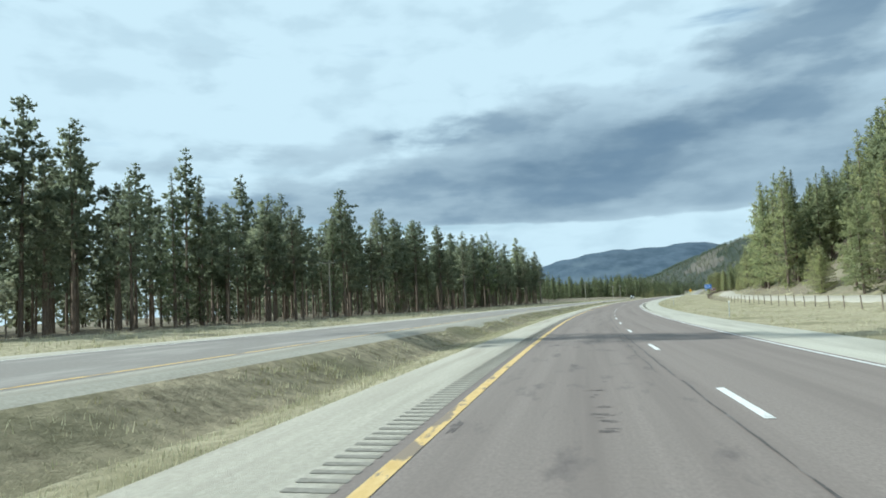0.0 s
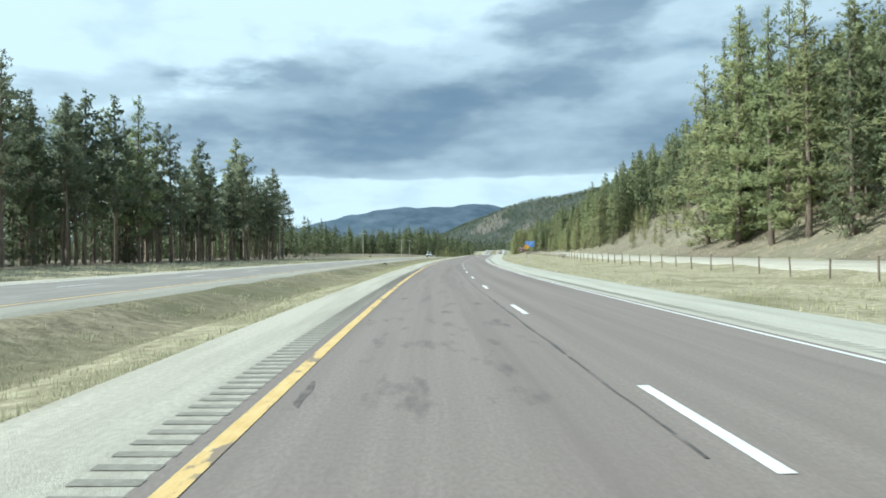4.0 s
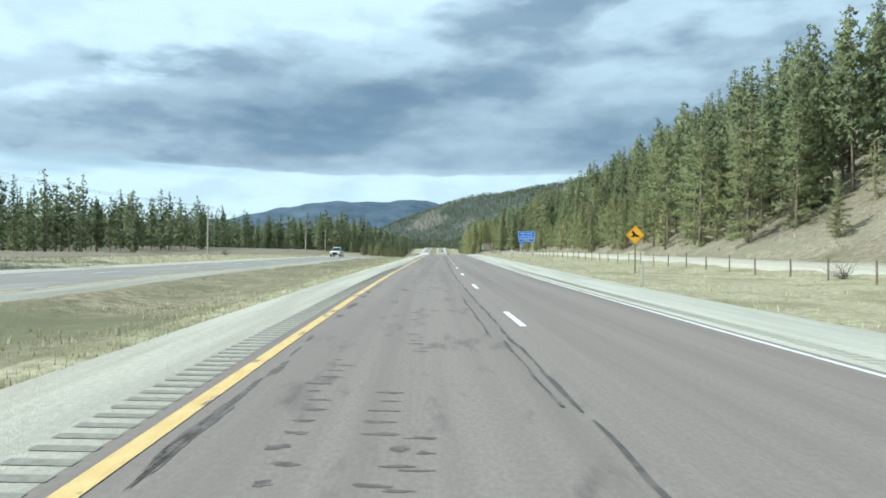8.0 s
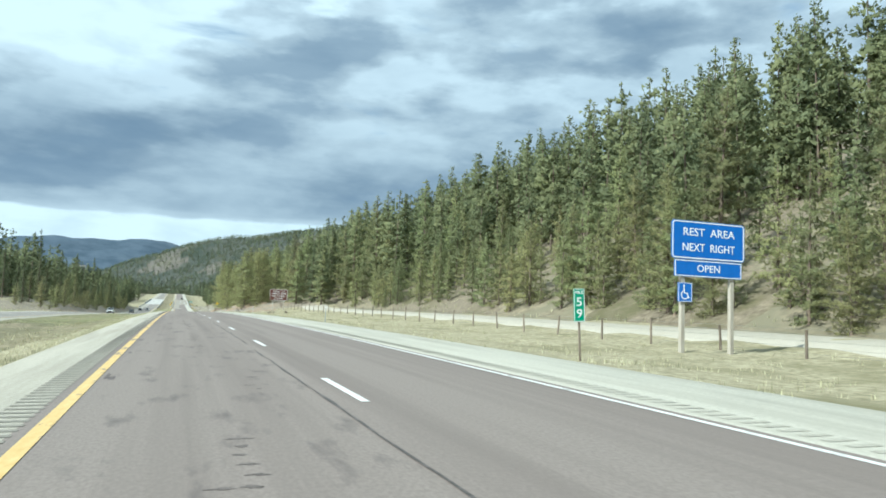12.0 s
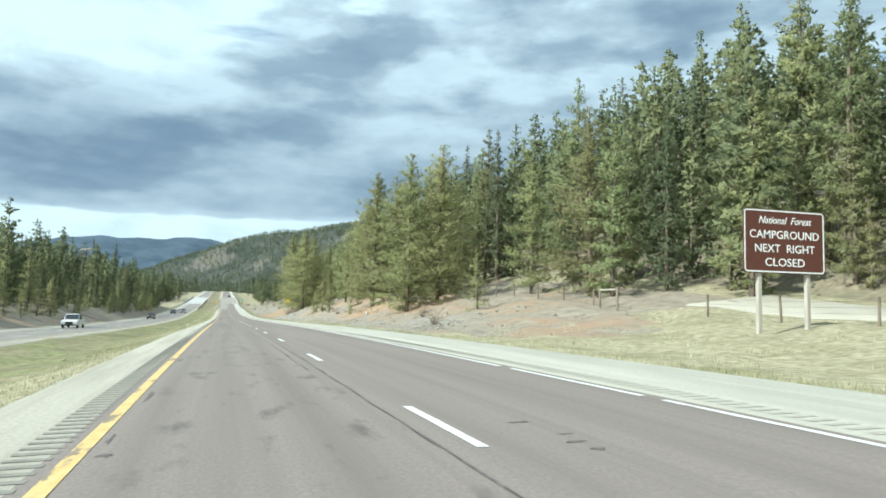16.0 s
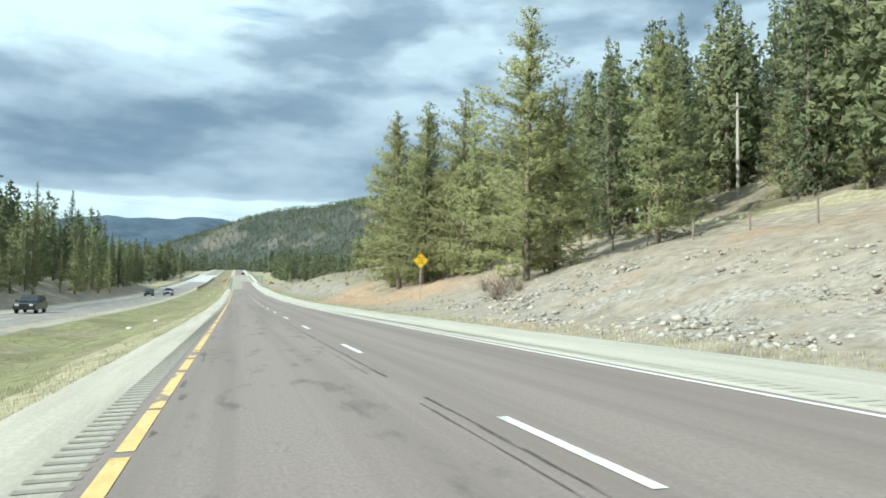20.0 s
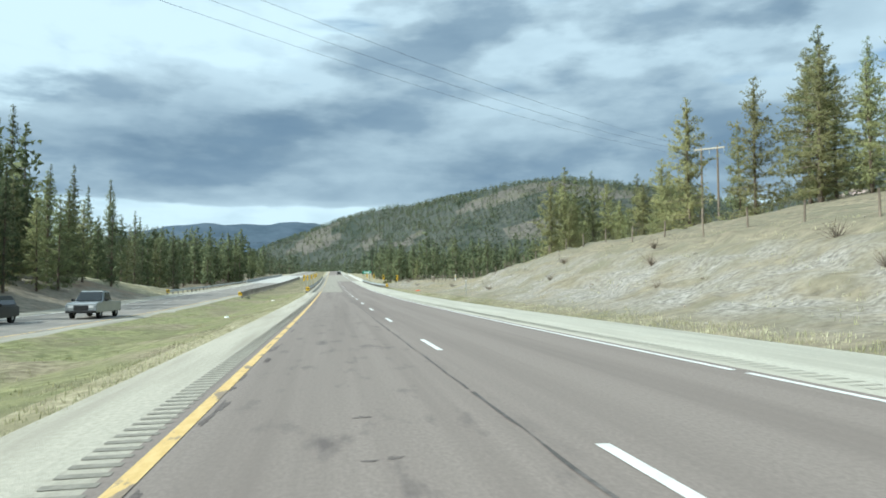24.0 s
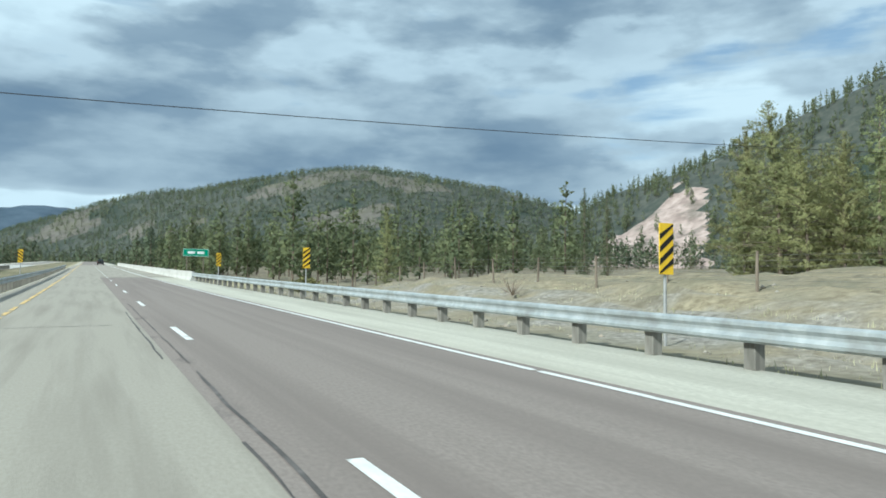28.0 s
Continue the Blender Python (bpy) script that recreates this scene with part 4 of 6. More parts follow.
while s_ < 505:
    tree(brushy.choice(["hero", "full", "young"]), s_, brushy.uniform(34, 40), brushy.uniform(6, 13), int(s_))
    s_ += brushy.uniform(2.8, 6.0)
# above and below the bare patch at the start
tree("hero", 139, 34.5, 8.5, 3, 1.6)
tree("full", 142.5, 35.5, 8, 5, 1.7)
tree("full", 147, 36, 10, 6, 1.5)
for s_, lat_, h_ in ((104, 34.5, 15), (109, 37, 17), (113, 34, 14), (118, 37.5, 17), (124, 36, 15)):
    tree("full", s_, lat_, h_, s_, 1.15)
for s_, lat_, h_ in ((148, 50, 27), (152, 54, 29), (156, 51, 26), (159, 55, 29), (164, 53, 27), (168, 57, 29), (173, 54, 26), (178, 56, 27), (150, 58, 30), (186, 56, 26)):
    p_ = on_land(s_, lat_, -.2)
    slope_back.append((p_.x, p_.y, p_.z, h_, s_ % 6.28, s_))
# a clump on the rise past the red soil
for kind_, s_, lat_, h_ in (("full", 829, 31, 15), ("open", 834, 35, 18), ("full", 838, 30.5, 16), ("hero", 842, 34, 17), ("full", 847, 38, 18), ("full", 831, 39, 17), ("fir", 845, 31, 13), ("full", 853, 35, 15), ("open", 840, 41, 19)):
    tree(kind_, s_, lat_, h_, int(s_ * 3))
slope_back += back_row(700, 770, 1.6, 34, 60, 14, 22) + back_row(735, 800, 1.8, 52, 72, 15, 22)

# ---- woods in depth ----


def scatter(n, s0, s1, a, b, h0, h1, seed, keep=None, sink=.2):
    r = np.random.default_rng(seed)
    out = []
    for k in range(n):
        s, lat = r.uniform(s0, s1), r.uniform(a, b)
        if keep is not None and not keep(s, lat):
            continue
        p = on_land(s, lat, -sink)
        out.append((p.x, p.y, p.z, r.uniform(h0, h1), r.uniform(0, 6.28), int(r.integers(9))))
    return out


open_patch = lambda s, lat: noise.noise((s * .02, lat * .03, 2.0)) > -.42 and not bare(s, lat)
forest("slope_forest", "conifer forest climbing the slope beside the road", scatter(950, 60, 880, 58, 240, 15, 25, 3, open_patch), MID, M_BARK, M_WOODS)
forest("slope_edge_wood", "pines along the foot of the wooded slope", slope_back, BACK, M_BARK, M_WOODS)
forest("left_wood", "dense dark conifer wood behind the opposite road", scatter(280, 20, 334, -150, -74, 14, 22, 4), MID, M_BARK, M_SHADE)
forest("left_bank_wood", "firs and pines on the bank before the bridge", left_bank_back, BACK, M_BARK, M_DUSK)
forest("left_edge_wood", "tall dark pines behind the wire fence", left_back, BARE_STEMS, M_BARK, M_SHADE)
forest("valley_wood", "belt of conifers along the valley floor", valley_back + scatter(500, 480, 1000, -250, -105, 16, 25, 6) + scatter(300, 690, 1010, -112, -60, 14, 24, 7) + scatter(380, 380, 640, -270, -150, 9, 15, 16), MID, M_BARK, M_DUSK)
forest("river_wood", "conifer wood on the flat beyond the bridge",
       scatter(800, 1280, 1800, 25, 420, 15, 24, 8) + scatter(420, 1280, 1800, -330, -40, 14, 24, 9) + scatter(520, 1750, 2100, -300, 400, 15, 24, 12), FARSET, M_BARK, M_FAR)
clear_of_face = lambda s, lat: not face_open(s, lat) and (lat < 60 or noise.noise((s * .03, lat * .03, 5.0)) > -.15)
forest("bridge_wood", "conifers on the flat beside the bridge", scatter(430, 1085, 1300, 26, 330, 14, 23, 18, clear_of_face) + scatter(90, 1010, 1085, 95, 260, 14, 22, 27, clear_of_face) + scatter(230, 1060, 1300, -260, -40, 13, 23, 19) + scatter(70, 1150, 1270, -110, -44, 20, 28, 23), MID, M_BARK, M_DUSK)


# ---- hills ----
def hill(name, label, x0, x1, y0, y1, step, height, mats, pick):
    xs, ys = np.arange(x0, x1 + 1, step), np.arange(y0, y1 + 1, step)
    verts = [(x, y, height(x, y)) for y in ys for x in xs]
    n = len(xs)
    faces, ids = [], []
    for j in range(len(ys) - 1):
        for i in range(n - 1):
            a = j * n + i
            faces.append((a, a + 1, a + n + 1, a + n))
            ids.append(pick(xs[i], ys[j], verts[a][2]))
    me = mesh_of(name, verts, faces, mats, None, True)
    me.polygons.foreach_set("material_index", np.array(ids, np.int32))
    return tagged(new(name, me), label, "hill", "", "structure")


def bump_at(x, y, cx, cy, rx, ry, p=1.0):
    d = ((x - cx) / rx) ** 2 + ((y - cy) / ry) ** 2
    return math.exp(-d ** p)


def hill_z(x, y):
    """The hill ahead: a rounded top falling to a long rocky ridge that ends near the valley."""
    ridge = 129 * bump_at(x, y, 444, 2184, 298, 417) + 142 * bump_at(x, y, 9, 2829, 367, 289) + 109 * bump_at(x, y, 208, 2579, 256, 407) + 98 * bump_at(x, y, 779, 2064, 224, 334) + 98 * bump_at(x, y, 531, 2448, 282, 381)
    return -12 + ridge + 9 * noise.fractal((x * .006, y * .006, 4.0), 1.0, 2.0, 5)


def spur_z(x, y):
    """The steep spur right of the bridge with a bare rock face."""
    a = math.degrees(math.atan2(x, y - 958))
    d = math.hypot(x, y - 958)
    top = float(np.interp(a, [26, 31, 35, 40, 48, 58, 75, 95], [0, 45, 88, 122, 160, 212, 235, 220]))
    crest = float(np.interp(a, [26, 40, 58, 95], [1020, 900, 800, 760]))
    f = (d - 430) / (crest - 430)
    f = max(0.0, min(1.0, f)) if d < crest else max(0.0, 1 - (d - crest) / 700)
    f = f * f * (3 - 2 * f)
    return -14 + top * f + 7 * noise.fractal((x * .012, y * .012, 9.0), 1.0, 2.0, 5) * min(1, f * 4)


def on_face(x, y):
    a = math.degrees(math.atan2(x, y - 958))
    d = math.hypot(x, y - 958)
    n = noise.noise((x * .02, y * .02, 1.0))
    return 37 + 2 * n < a < 46.5 + 2.5 * n and 450 < d < np.interp(a, [36, 40, 44, 47], [600, 660, 720, 690]) + 80 * n


def blue_z(x, y):
    a = math.degrees(math.atan2(x, y))
    prof = np.interp(a, [-40, -30, -22, -15.5, -13.9, -11.5, -10, -7.5, -4.5, -2, 1, 6, 20, 40], [120, 150, 170, 205, 232, 273, 287, 309, 320, 320, 306, 255, 230, 260])
    f = max(0.0, 1 - abs(y - 4300 + abs(x) * .25) / 700)
    return -20 + prof * f ** .8 + 13 * noise.fractal((x * .004, y * .004, 2.0), 1.0, 2.0, 6) * f


# Scrub and scree kept dark in colour to stand for cloud shade.
M_HILL = surf("hillside scrub and rock darkened for cloud", (0.036, 0.046, 0.040), (0.088, 0.092, 0.076), 0.11, (0.032, 0.044, 0.034), 0.012, 1.0, 0.9, 0.06)
M_SCREE = surf("bare rock and scree", (0.070, 0.066, 0.057), (0.160, 0.147, 0.127), 0.13, (0.12, 0.115, 0.085), 0.02, 1.0, 0.9, 0.1)
M_FACE = surf("pinkish eroded rock face", (0.23, 0.175, 0.155), (0.42, 0.335, 0.30), 0.09, (0.13, 0.115, 0.095), 0.03, 1.0, 0.9, 0.12)
# Distance haze is put into the base colour as blue; no air is drawn.
M_BLUEHILL = surf("far wooded mountain with haze in its colour", (0.045, 0.072, 0.102), (0.080, 0.112, 0.150), 0.012, (0.105, 0.14, 0.172), 0.0022, 1.0, 0.9, 0.012, lo3=0.5, hi3=0.62)
hill("ridge_hill", "rocky wooded hill closing the valley", -420, 1120, 1700, 3200, 22, hill_z, [M_HILL, M_SCREE],
     lambda x, y, z: 1 if noise.noise((x * .008, y * .008, 5.0)) > .28 - .0016 * (z - 90) and z > 70 else 0)
hill("spur_hill", "steep wooded spur with a bare pinkish rock face", 120, 1200, 800, 2000, 9, spur_z, [M_HILL, M_FACE],
     lambda x, y, z: 1 if on_face(x, y) else 0)
hill("far_mountain", "far wooded mountain coloured blue for haze", -2600, 2600, 3600, 4700, 40, blue_z, [M_BLUEHILL], lambda x, y, z: 0)


def hill_trees(n, x0, x1, y0, y1, zf, seed, dense, h0=6, h1=12):
    r = np.random.default_rng(seed)
    out = []
    for k in range(n):
        x, y = r.uniform(x0, x1), r.uniform(y0, y1)
        z = zf(x, y)
        if z < -4 or not dense(x, y, z, r):
            continue
        out.append((x, y, z - .5, r.uniform(h0, h1), r.uniform(0, 6.28), int(r.integers(9))))
    return out


TINY = low_set([(71, 20, .03, .17, 13, 1, 4.6, .25), (72, 20, .03, .15, 13, 1, 4.4, .3), (73, 20, .05, .20, 12, 1, 4.8, .1)], 1)
forest("ridge_trees", "scattered conifers on the rocky hill", hill_trees(17000, -420, 900, 1720, 2900, hill_z, 21,
       lambda x, y, z, r: r.uniform() < (.60 if noise.noise((x * .008, y * .008, 5.0)) > .20 and z > 70 else .97)), TINY, M_BARK, M_FAR)
forest("spur_trees", "conifers on the steep spur", hill_trees(5200, 160, 1000, 850, 1700, spur_z, 22,
       lambda x, y, z, r: r.uniform() < (.22 if on_face(x, y) else .97), 10, 18), FARSET, M_BARK, M_DUSK)

# ---- signs ----
def plate(bm, w, h, r, y0, y1, cx=0.0, cz=0.0, inner=None):
    """A rounded panel in the upright plane, from depth y0 (front) to y1; with inner, only its rim."""
    def loop(dw):
        a, b, q = w / 2 - dw, h / 2 - dw, max(r - dw, .004)
        return [(cx + sx * (a - q) + q * math.cos(t), cz + sz * (b - q) + q * math.sin(t))
                for sx, sz, t0 in ((1, 1, 0), (-1, 1, 90), (-1, -1, 180), (1, -1, 270)) for t in [radians(t0 + k * 22.5) for k in range(5)]]
    outer = loop(0)
    fo = [bm.verts.new((x, y0, z)) for x, z in outer]
    n = len(outer)
    if inner is None:
        bo = [bm.verts.new((x, y1, z)) for x, z in outer]
        bm.faces.new(fo)
        bm.faces.new(list(reversed(bo)))
        for k in range(n):
            bm.faces.new((fo[k], bo[k], bo[(k + 1) % n], fo[(k + 1) % n]))
    else:
        fi = [bm.verts.new((x, y0, z)) for x, z in loop(inner)]
        bo = [bm.verts.new((x, y1, z)) for x, z in outer]
        bi = [bm.verts.new((x, y1, z)) for x, z in loop(inner)]
        for k in range(n):
            j = (k + 1) % n
            bm.faces.new((fo[k], fo[j], fi[j], fi[k]))
            bm.faces.new((fo[k], bo[k], bo[j], fo[j]))
            bm.faces.new((fi[k], fi[j], bi[j], bi[k]))
    bmesh.ops.recalc_face_normals(bm, faces=bm.faces)
    return bm


def diamond(bm, d, y0, y1, cz, inner=None):
    tmp = bmesh.new()
    plate(tmp, d / math.sqrt(2), d / math.sqrt(2), .06, y0, y1, 0, 0, inner)
    bmesh.ops.rotate(tmp, verts=tmp.verts, cent=(0, 0, 0), matrix=Matrix.Rotation(radians(45), 3, "Y"))
    bmesh.ops.translate(tmp, verts=tmp.verts, vec=(0, 0, cz))
    me = bpy.data.meshes.new("tmp")
    tmp.to_mesh(me)
    tmp.free()
    bm.from_mesh(me)
    bpy.data.meshes.remove(me)
    return bm


def words(text, size, x, z, y, mat, parent, width=None, shear=0.0, label=""):
    """Raised lettering on a sign, centred at x, z."""
    cu = bpy.data.curves.new("lettering", "FONT")
    cu.body, cu.size, cu.align_x, cu.align_y, cu.extrude, cu.shear, cu.offset = text, size, "CENTER", "CENTER", .003, shear, size * .004
    cu.resolution_u = 3
    tmp = bpy.data.objects.new("lettering", cu)
    me = bpy.data.meshes.new_from_object(tmp)
    bpy.data.objects.remove(tmp)
    xs = [v.co.x for v in me.vertices]
    k = width / (max(xs) - min(xs)) if width else 1
    for v in me.vertices:
        v.co = Vector((x + v.co.x * k, y - v.co.z, z + v.co.y))
    # one part a word: cut at the widest gaps
    n = len(text.split())
    cuts = []
    if n > 1:
        spans = sorted((min(me.vertices[v].co.x for v in p.vertices), max(me.vertices[v].co.x for v in p.vertices)) for p in me.polygons)
        reach_, gaps = spans[0][1], []
        for a, b in spans[1:]:
            if a > reach_:
                gaps.append((a - reach_, (a + reach_) / 2))
            reach_ = max(reach_, b)
        cuts = sorted(c for _, c in sorted(gaps)[-(n - 1):])
    for k, (lo_, hi_) in enumerate(zip([-1e9] + cuts, cuts + [1e9])):
        bm = bmesh.new()
        bm.from_mesh(me)
        bmesh.ops.delete(bm, geom=[v for v in bm.verts if not lo_ <= v.co.x < hi_], context="VERTS")
        part("lettering", bm, mat, parent, label)
    bpy.data.meshes.remove(me)


def stand(name, label, s, lat, category="sign", group="", turn=0.0):
    h = math.degrees(float(np.interp(s, SS, hd)))
    p = on_land(s, lat)
    return thing(name, label, category, group, "", pose(p.x, p.y, p.z, 0, 0, h + turn)), ground_at(s, lat)


def stroke(bm, points, w, y0, y1):
    """A flat raised line of width w through (x, z) points."""
    pts = [Vector(p) for p in points]
    rows = []
    for k, p in enumerate(pts):
        d = (pts[min(k + 1, len(pts) - 1)] - pts[max(k - 1, 0)]).normalized()
        n = Vector((-d.y, d.x)) * w / 2
        rows.append([bm.verts.new((q.x, y, q.y)) for q, y in ((p + n, y0), (p - n, y0), (p - n, y1), (p + n, y1))])
    for a, b in zip(rows, rows[1:]):
        for k in range(4):
            bm.faces.new((a[k], a[(k + 1) % 4], b[(k + 1) % 4], b[k]))
    bm.faces.new(rows[0])
    bm.faces.new(rows[-1][::-1])
    bmesh.ops.recalc_face_normals(bm, faces=bm.faces)
    return bm


def rest_area_sign():
    t, g = stand("rest_area_sign", "blue rest area sign on two pale posts in dry grass", 438, 18.18)
    top = 5.36 - g
    for x in (-1.23, 1.28):
        part("post", box(bmesh.new(), x - .10, x + .10, .05, .23, -.5, top - .3, .02), M_POST, t)
    pa = part("main_panel", plate(bmesh.new(), 3.74, 1.60, .16, -.01, .03, 0, top - .8), M_BLUE, t)
    part("border", plate(bmesh.new(), 3.68, 1.54, .14, -.016, -.008, 0, top - .8, .045), M_SIGNW, pa, "white border line")
    words("REST  AREA", .46, 0, top - .48, -.014, M_SIGNW, pa, 2.62, 0, "white capital letters")
    words("NEXT  RIGHT", .46, 0, top - 1.12, -.014, M_SIGNW, pa, 2.68, 0, "white capital letters")
    pb = part("lower_panel", plate(bmesh.new(), 3.44, .70, .05, -.01, .03, 0, top - 1.98), M_BLUE, t)
    part("border", plate(bmesh.new(), 3.40, .66, .04, -.016, -.008, 0, top - 1.98, .035), M_SIGNW, pb, "white border line")
    words("OPEN", .42, 0, top - 1.98, -.014, M_SIGNW, pb, 1.16, 0, "white capital letters")
    pc = part("access_panel", plate(bmesh.new(), .70, .80, .05, -.01, .03, -1.18, top - 2.98), M_BLUE, t)
    part("border", plate(bmesh.new(), .67, .77, .04, -.016, -.008, -1.18, top - 2.98, .02), M_SIGNW, pc, "white border line")
    cz = top - 3.08
    wheel = [(-1.20 + .17 * math.cos(radians(a)), cz + .17 * math.sin(radians(a))) for a in range(115, 336, 20)]
    part("symbol_wheel", stroke(bmesh.new(), wheel, .042, -.016, -.008), M_SIGNW, pc, "white open wheel of the access symbol")
    part("symbol_seat", stroke(bmesh.new(), [(-1.24, cz + .30), (-1.225, cz + .07), (-1.08, cz + .06), (-1.02, cz - .13), (-.955, cz - .11)], .055, -.016, -.008), M_SIGNW, pc, "white bent bar of the access symbol")
    part("symbol_dot", plate(bmesh.new(), .085, .085, .042, -.016, -.008, -1.245, cz + .365), M_SIGNW, pc, "white dot of the access symbol")


def campground_sign():
    t, g = stand("campground_sign", "brown campground sign with cream lettering on two posts", 573.5, 18.12)
    top = 5.48 - g
    for x in (-1.12, 1.16):
        part("post", box(bmesh.new(), x - .09, x + .09, .05, .22, -.6, top - .5, .02), M_POST, t)
    pa = part("panel", plate(bmesh.new(), 3.80, 2.45, .16, -.01, .03, 0, top - 1.22), M_BROWN, t)
    part("border", plate(bmesh.new(), 3.74, 2.39, .14, -.016, -.008, 0, top - 1.22, .05), M_SIGNW, pa, "cream border line")
    words("National  Forest", .40, 0, top - .42, -.014, M_SIGNW, pa, 2.5, .35, "slanted cream lettering")
    for k, (w_, ln) in enumerate((("CAMPGROUND", 3.25), ("NEXT  RIGHT", 2.8), ("CLOSED", 1.85))):
        words(w_, .44, 0, top - .98 - k * .53, -.014, M_SIGNW, pa, ln, 0, "cream capital letters")


def warning_sign(s, lat, up, d, mat, label, kind):
    t, g = stand("warning_sign", label, s, lat)
    cz = up - g
    part("post", box(bmesh.new(), -.045, .045, .02, .08, -.5, cz + d * .25, .008), M_POST if kind == "word" else M_WOOD, t)
    pa = part("panel", diamond(bmesh.new(), d, -.008, .018, cz), mat, t)
    part("border", diamond(bmesh.new(), d * .95, -.014, -.006, cz, .022), M_BLACK, pa, "thin black border line")
    if kind == "shape":
        bm = bmesh.new()
        pts = [(-.30, .20), (-.20, .34), (-.10, .22), (.02, .06), (.26, -.06), (.36, -.26), (.26, -.20), (.12, -.16), (-.06, -.14), (-.30, -.22), (-.34, -.14), (-.18, -.02)]
        vs = [bm.verts.new((x * d / 1.5, -.014, cz + z * d / 1.5)) for x, z in pts]
        f = bm.faces.new(vs)
        r = bmesh.ops.extrude_face_region(bm, geom=[f])
        bmesh.ops.translate(bm, verts=[v for v in r["geom"] if isinstance(v, bmesh.types.BMVert)], vec=(0, .006, 0))
        part("symbol", bm, M_BLACK, pa, "plain dark slanted symbol")
    else:
        words("ICE", .24, 0, cz, -.012, M_BLACK, pa, .46, 0, "black capital letters")
        words("WATCH  FOR", .17, 0, cz + .25, -.012, M_BLACK, pa, .74, 0, "black capital letters")
        words("ON  BRIDGE", .17, 0, cz - .25, -.012, M_BLACK, pa, .76, 0, "black capital letters")


def mile_marker():
    t, g = stand("mile_marker", "narrow green mile marker leaning on a thin post", 431.1, 8.0)
    t.rotation_euler.y = radians(-3)
    top = 2.02 - g
    part("post", box(bmesh.new(), -.03, .03, .01, .05, -.4, top - .2, .006), M_WOOD, t)
    pa = part("panel", plate(bmesh.new(), .34, .92, .03, -.008, .012, 0, top - .46), M_GREEN, t)
    part("border", plate(bmesh.new(), .325, .905, .025, -.012, -.006, 0, top - .46, .014), M_SIGNW, pa)
    words("MILE", .12, 0, top - .11, -.011, M_SIGNW, pa, .25)
    words("5", .34, 0, top - .38, -.011, M_SIGNW, pa, .17)
    words("9", .34, 0, top - .70, -.011, M_SIGNW, pa, .17)


def stripes(w, h, cz, lean, y, parent, n=4):
    for k in range(n):
        bm = bmesh.new()
        z0 = cz - h / 2 + h * (k + .25) / n
        a, b, th = -w / 2, w / 2, h / n * .48
        rise = w * .8 * lean
        zs = [z0 - rise / 2, z0 + rise / 2, z0 + rise / 2 + th, z0 - rise / 2 + th]
        lo_, hi_ = cz - h / 2, cz + h / 2
        vs = [bm.verts.new((x, y, min(max(z, lo_), hi_))) for x, z in zip((a, b, b, a), zs)]
        f = bm.faces.new(vs)
        r = bmesh.ops.extrude_face_region(bm, geom=[f])
        bmesh.ops.translate(bm, verts=[v for v in r["geom"] if isinstance(v, bmesh.types.BMVert)], vec=(0, .005, 0))
        part("stripe", bm, M_BLACK, parent)


def object_marker(s, lat, lean, up=1.85):
    t, g = stand("hazard_marker", "upright yellow and black striped hazard marker on a steel post", s, lat, "marker", "bridge hazard markers")
    cz = up - g
    part("post", tube(bmesh.new(), [(0, .04, -.4), (0, .04, cz + .3)], .032, 8), M_ALU, t)
    pa = part("panel", plate(bmesh.new(), .34, .98, .02, -.008, .012, 0, cz), M_SIGNY, t)
    stripes(.34, .96, cz, lean, -.013, pa)


rest_area_sign()
campground_sign()
warning_sign(331, 13.65, 2.53, 1.50, M_SIGNO, "amber diamond wildlife warning sign on a dark post", "shape")
warning_sign(756, 14.6, 4.75, 1.56, M_SIGNY, "bright yellow diamond ice warning sign on a pale post", "word")
mile_marker()
for s_, lat_ in ((944, 8.72), (968.4, 8.15), (991.6, 7.6), (1014, 7.1)):
    object_marker(s_, lat_, 1)
for s_, lat_ in ((952, -6.95), (963.5, -6.75), (983, -6.5), (1004, -6.35), (1021, -6.3)):
    object_marker(s_, lat_, -1)


def bridge_name_sign():
    t, g = stand("bridge_name_sign", "small green name sign with pale writing on two posts", 1034.6, 8.1)
    cz = 2.63 - g
    for x in (-.85, .75):
        part("post", box(bmesh.new(), x - .05, x + .05, .03, .11, -.5, cz + .2, .01), M_WOOD, t)
    pa = part("panel", plate(bmesh.new(), 2.5, .78, .08, -.01, .02, 0, cz), M_GREEN, t)
    part("border", plate(bmesh.new(), 2.45, .73, .07, -.015, -.008, 0, cz, .025), M_SIGNW, pa)
    for x0, x1 in ((-.80, -.10), (.12, .80)):
        part("text_bar", box(bmesh.new(), x0, x1, -.014, -.008, cz - .13, cz + .13, .01), M_SIGNW, pa, "unreadable pale word")


bridge_name_sign()


def sign_back(s, lat, turn):
    t, g = stand("sign_seen_from_behind", "bare metal back of a two-panel road sign on the bank", s, lat, "sign", "", turn)
    for x in (-.55, .55):
        pa = part("panel", plate(bmesh.new(), .85, 2.2, .06, -.01, .03, x, 2.2), M_ALU, t)
        part("stiffener", box(bmesh.new(), x - .4, x + .4, -.05, -.01, 2.15, 2.22), M_STEEL, pa)
        part("post", box(bmesh.new(), x - .05, x + .05, .03, .1, -.5, 3.1), M_POST, t)


sign_back(795.5, -34, 0)


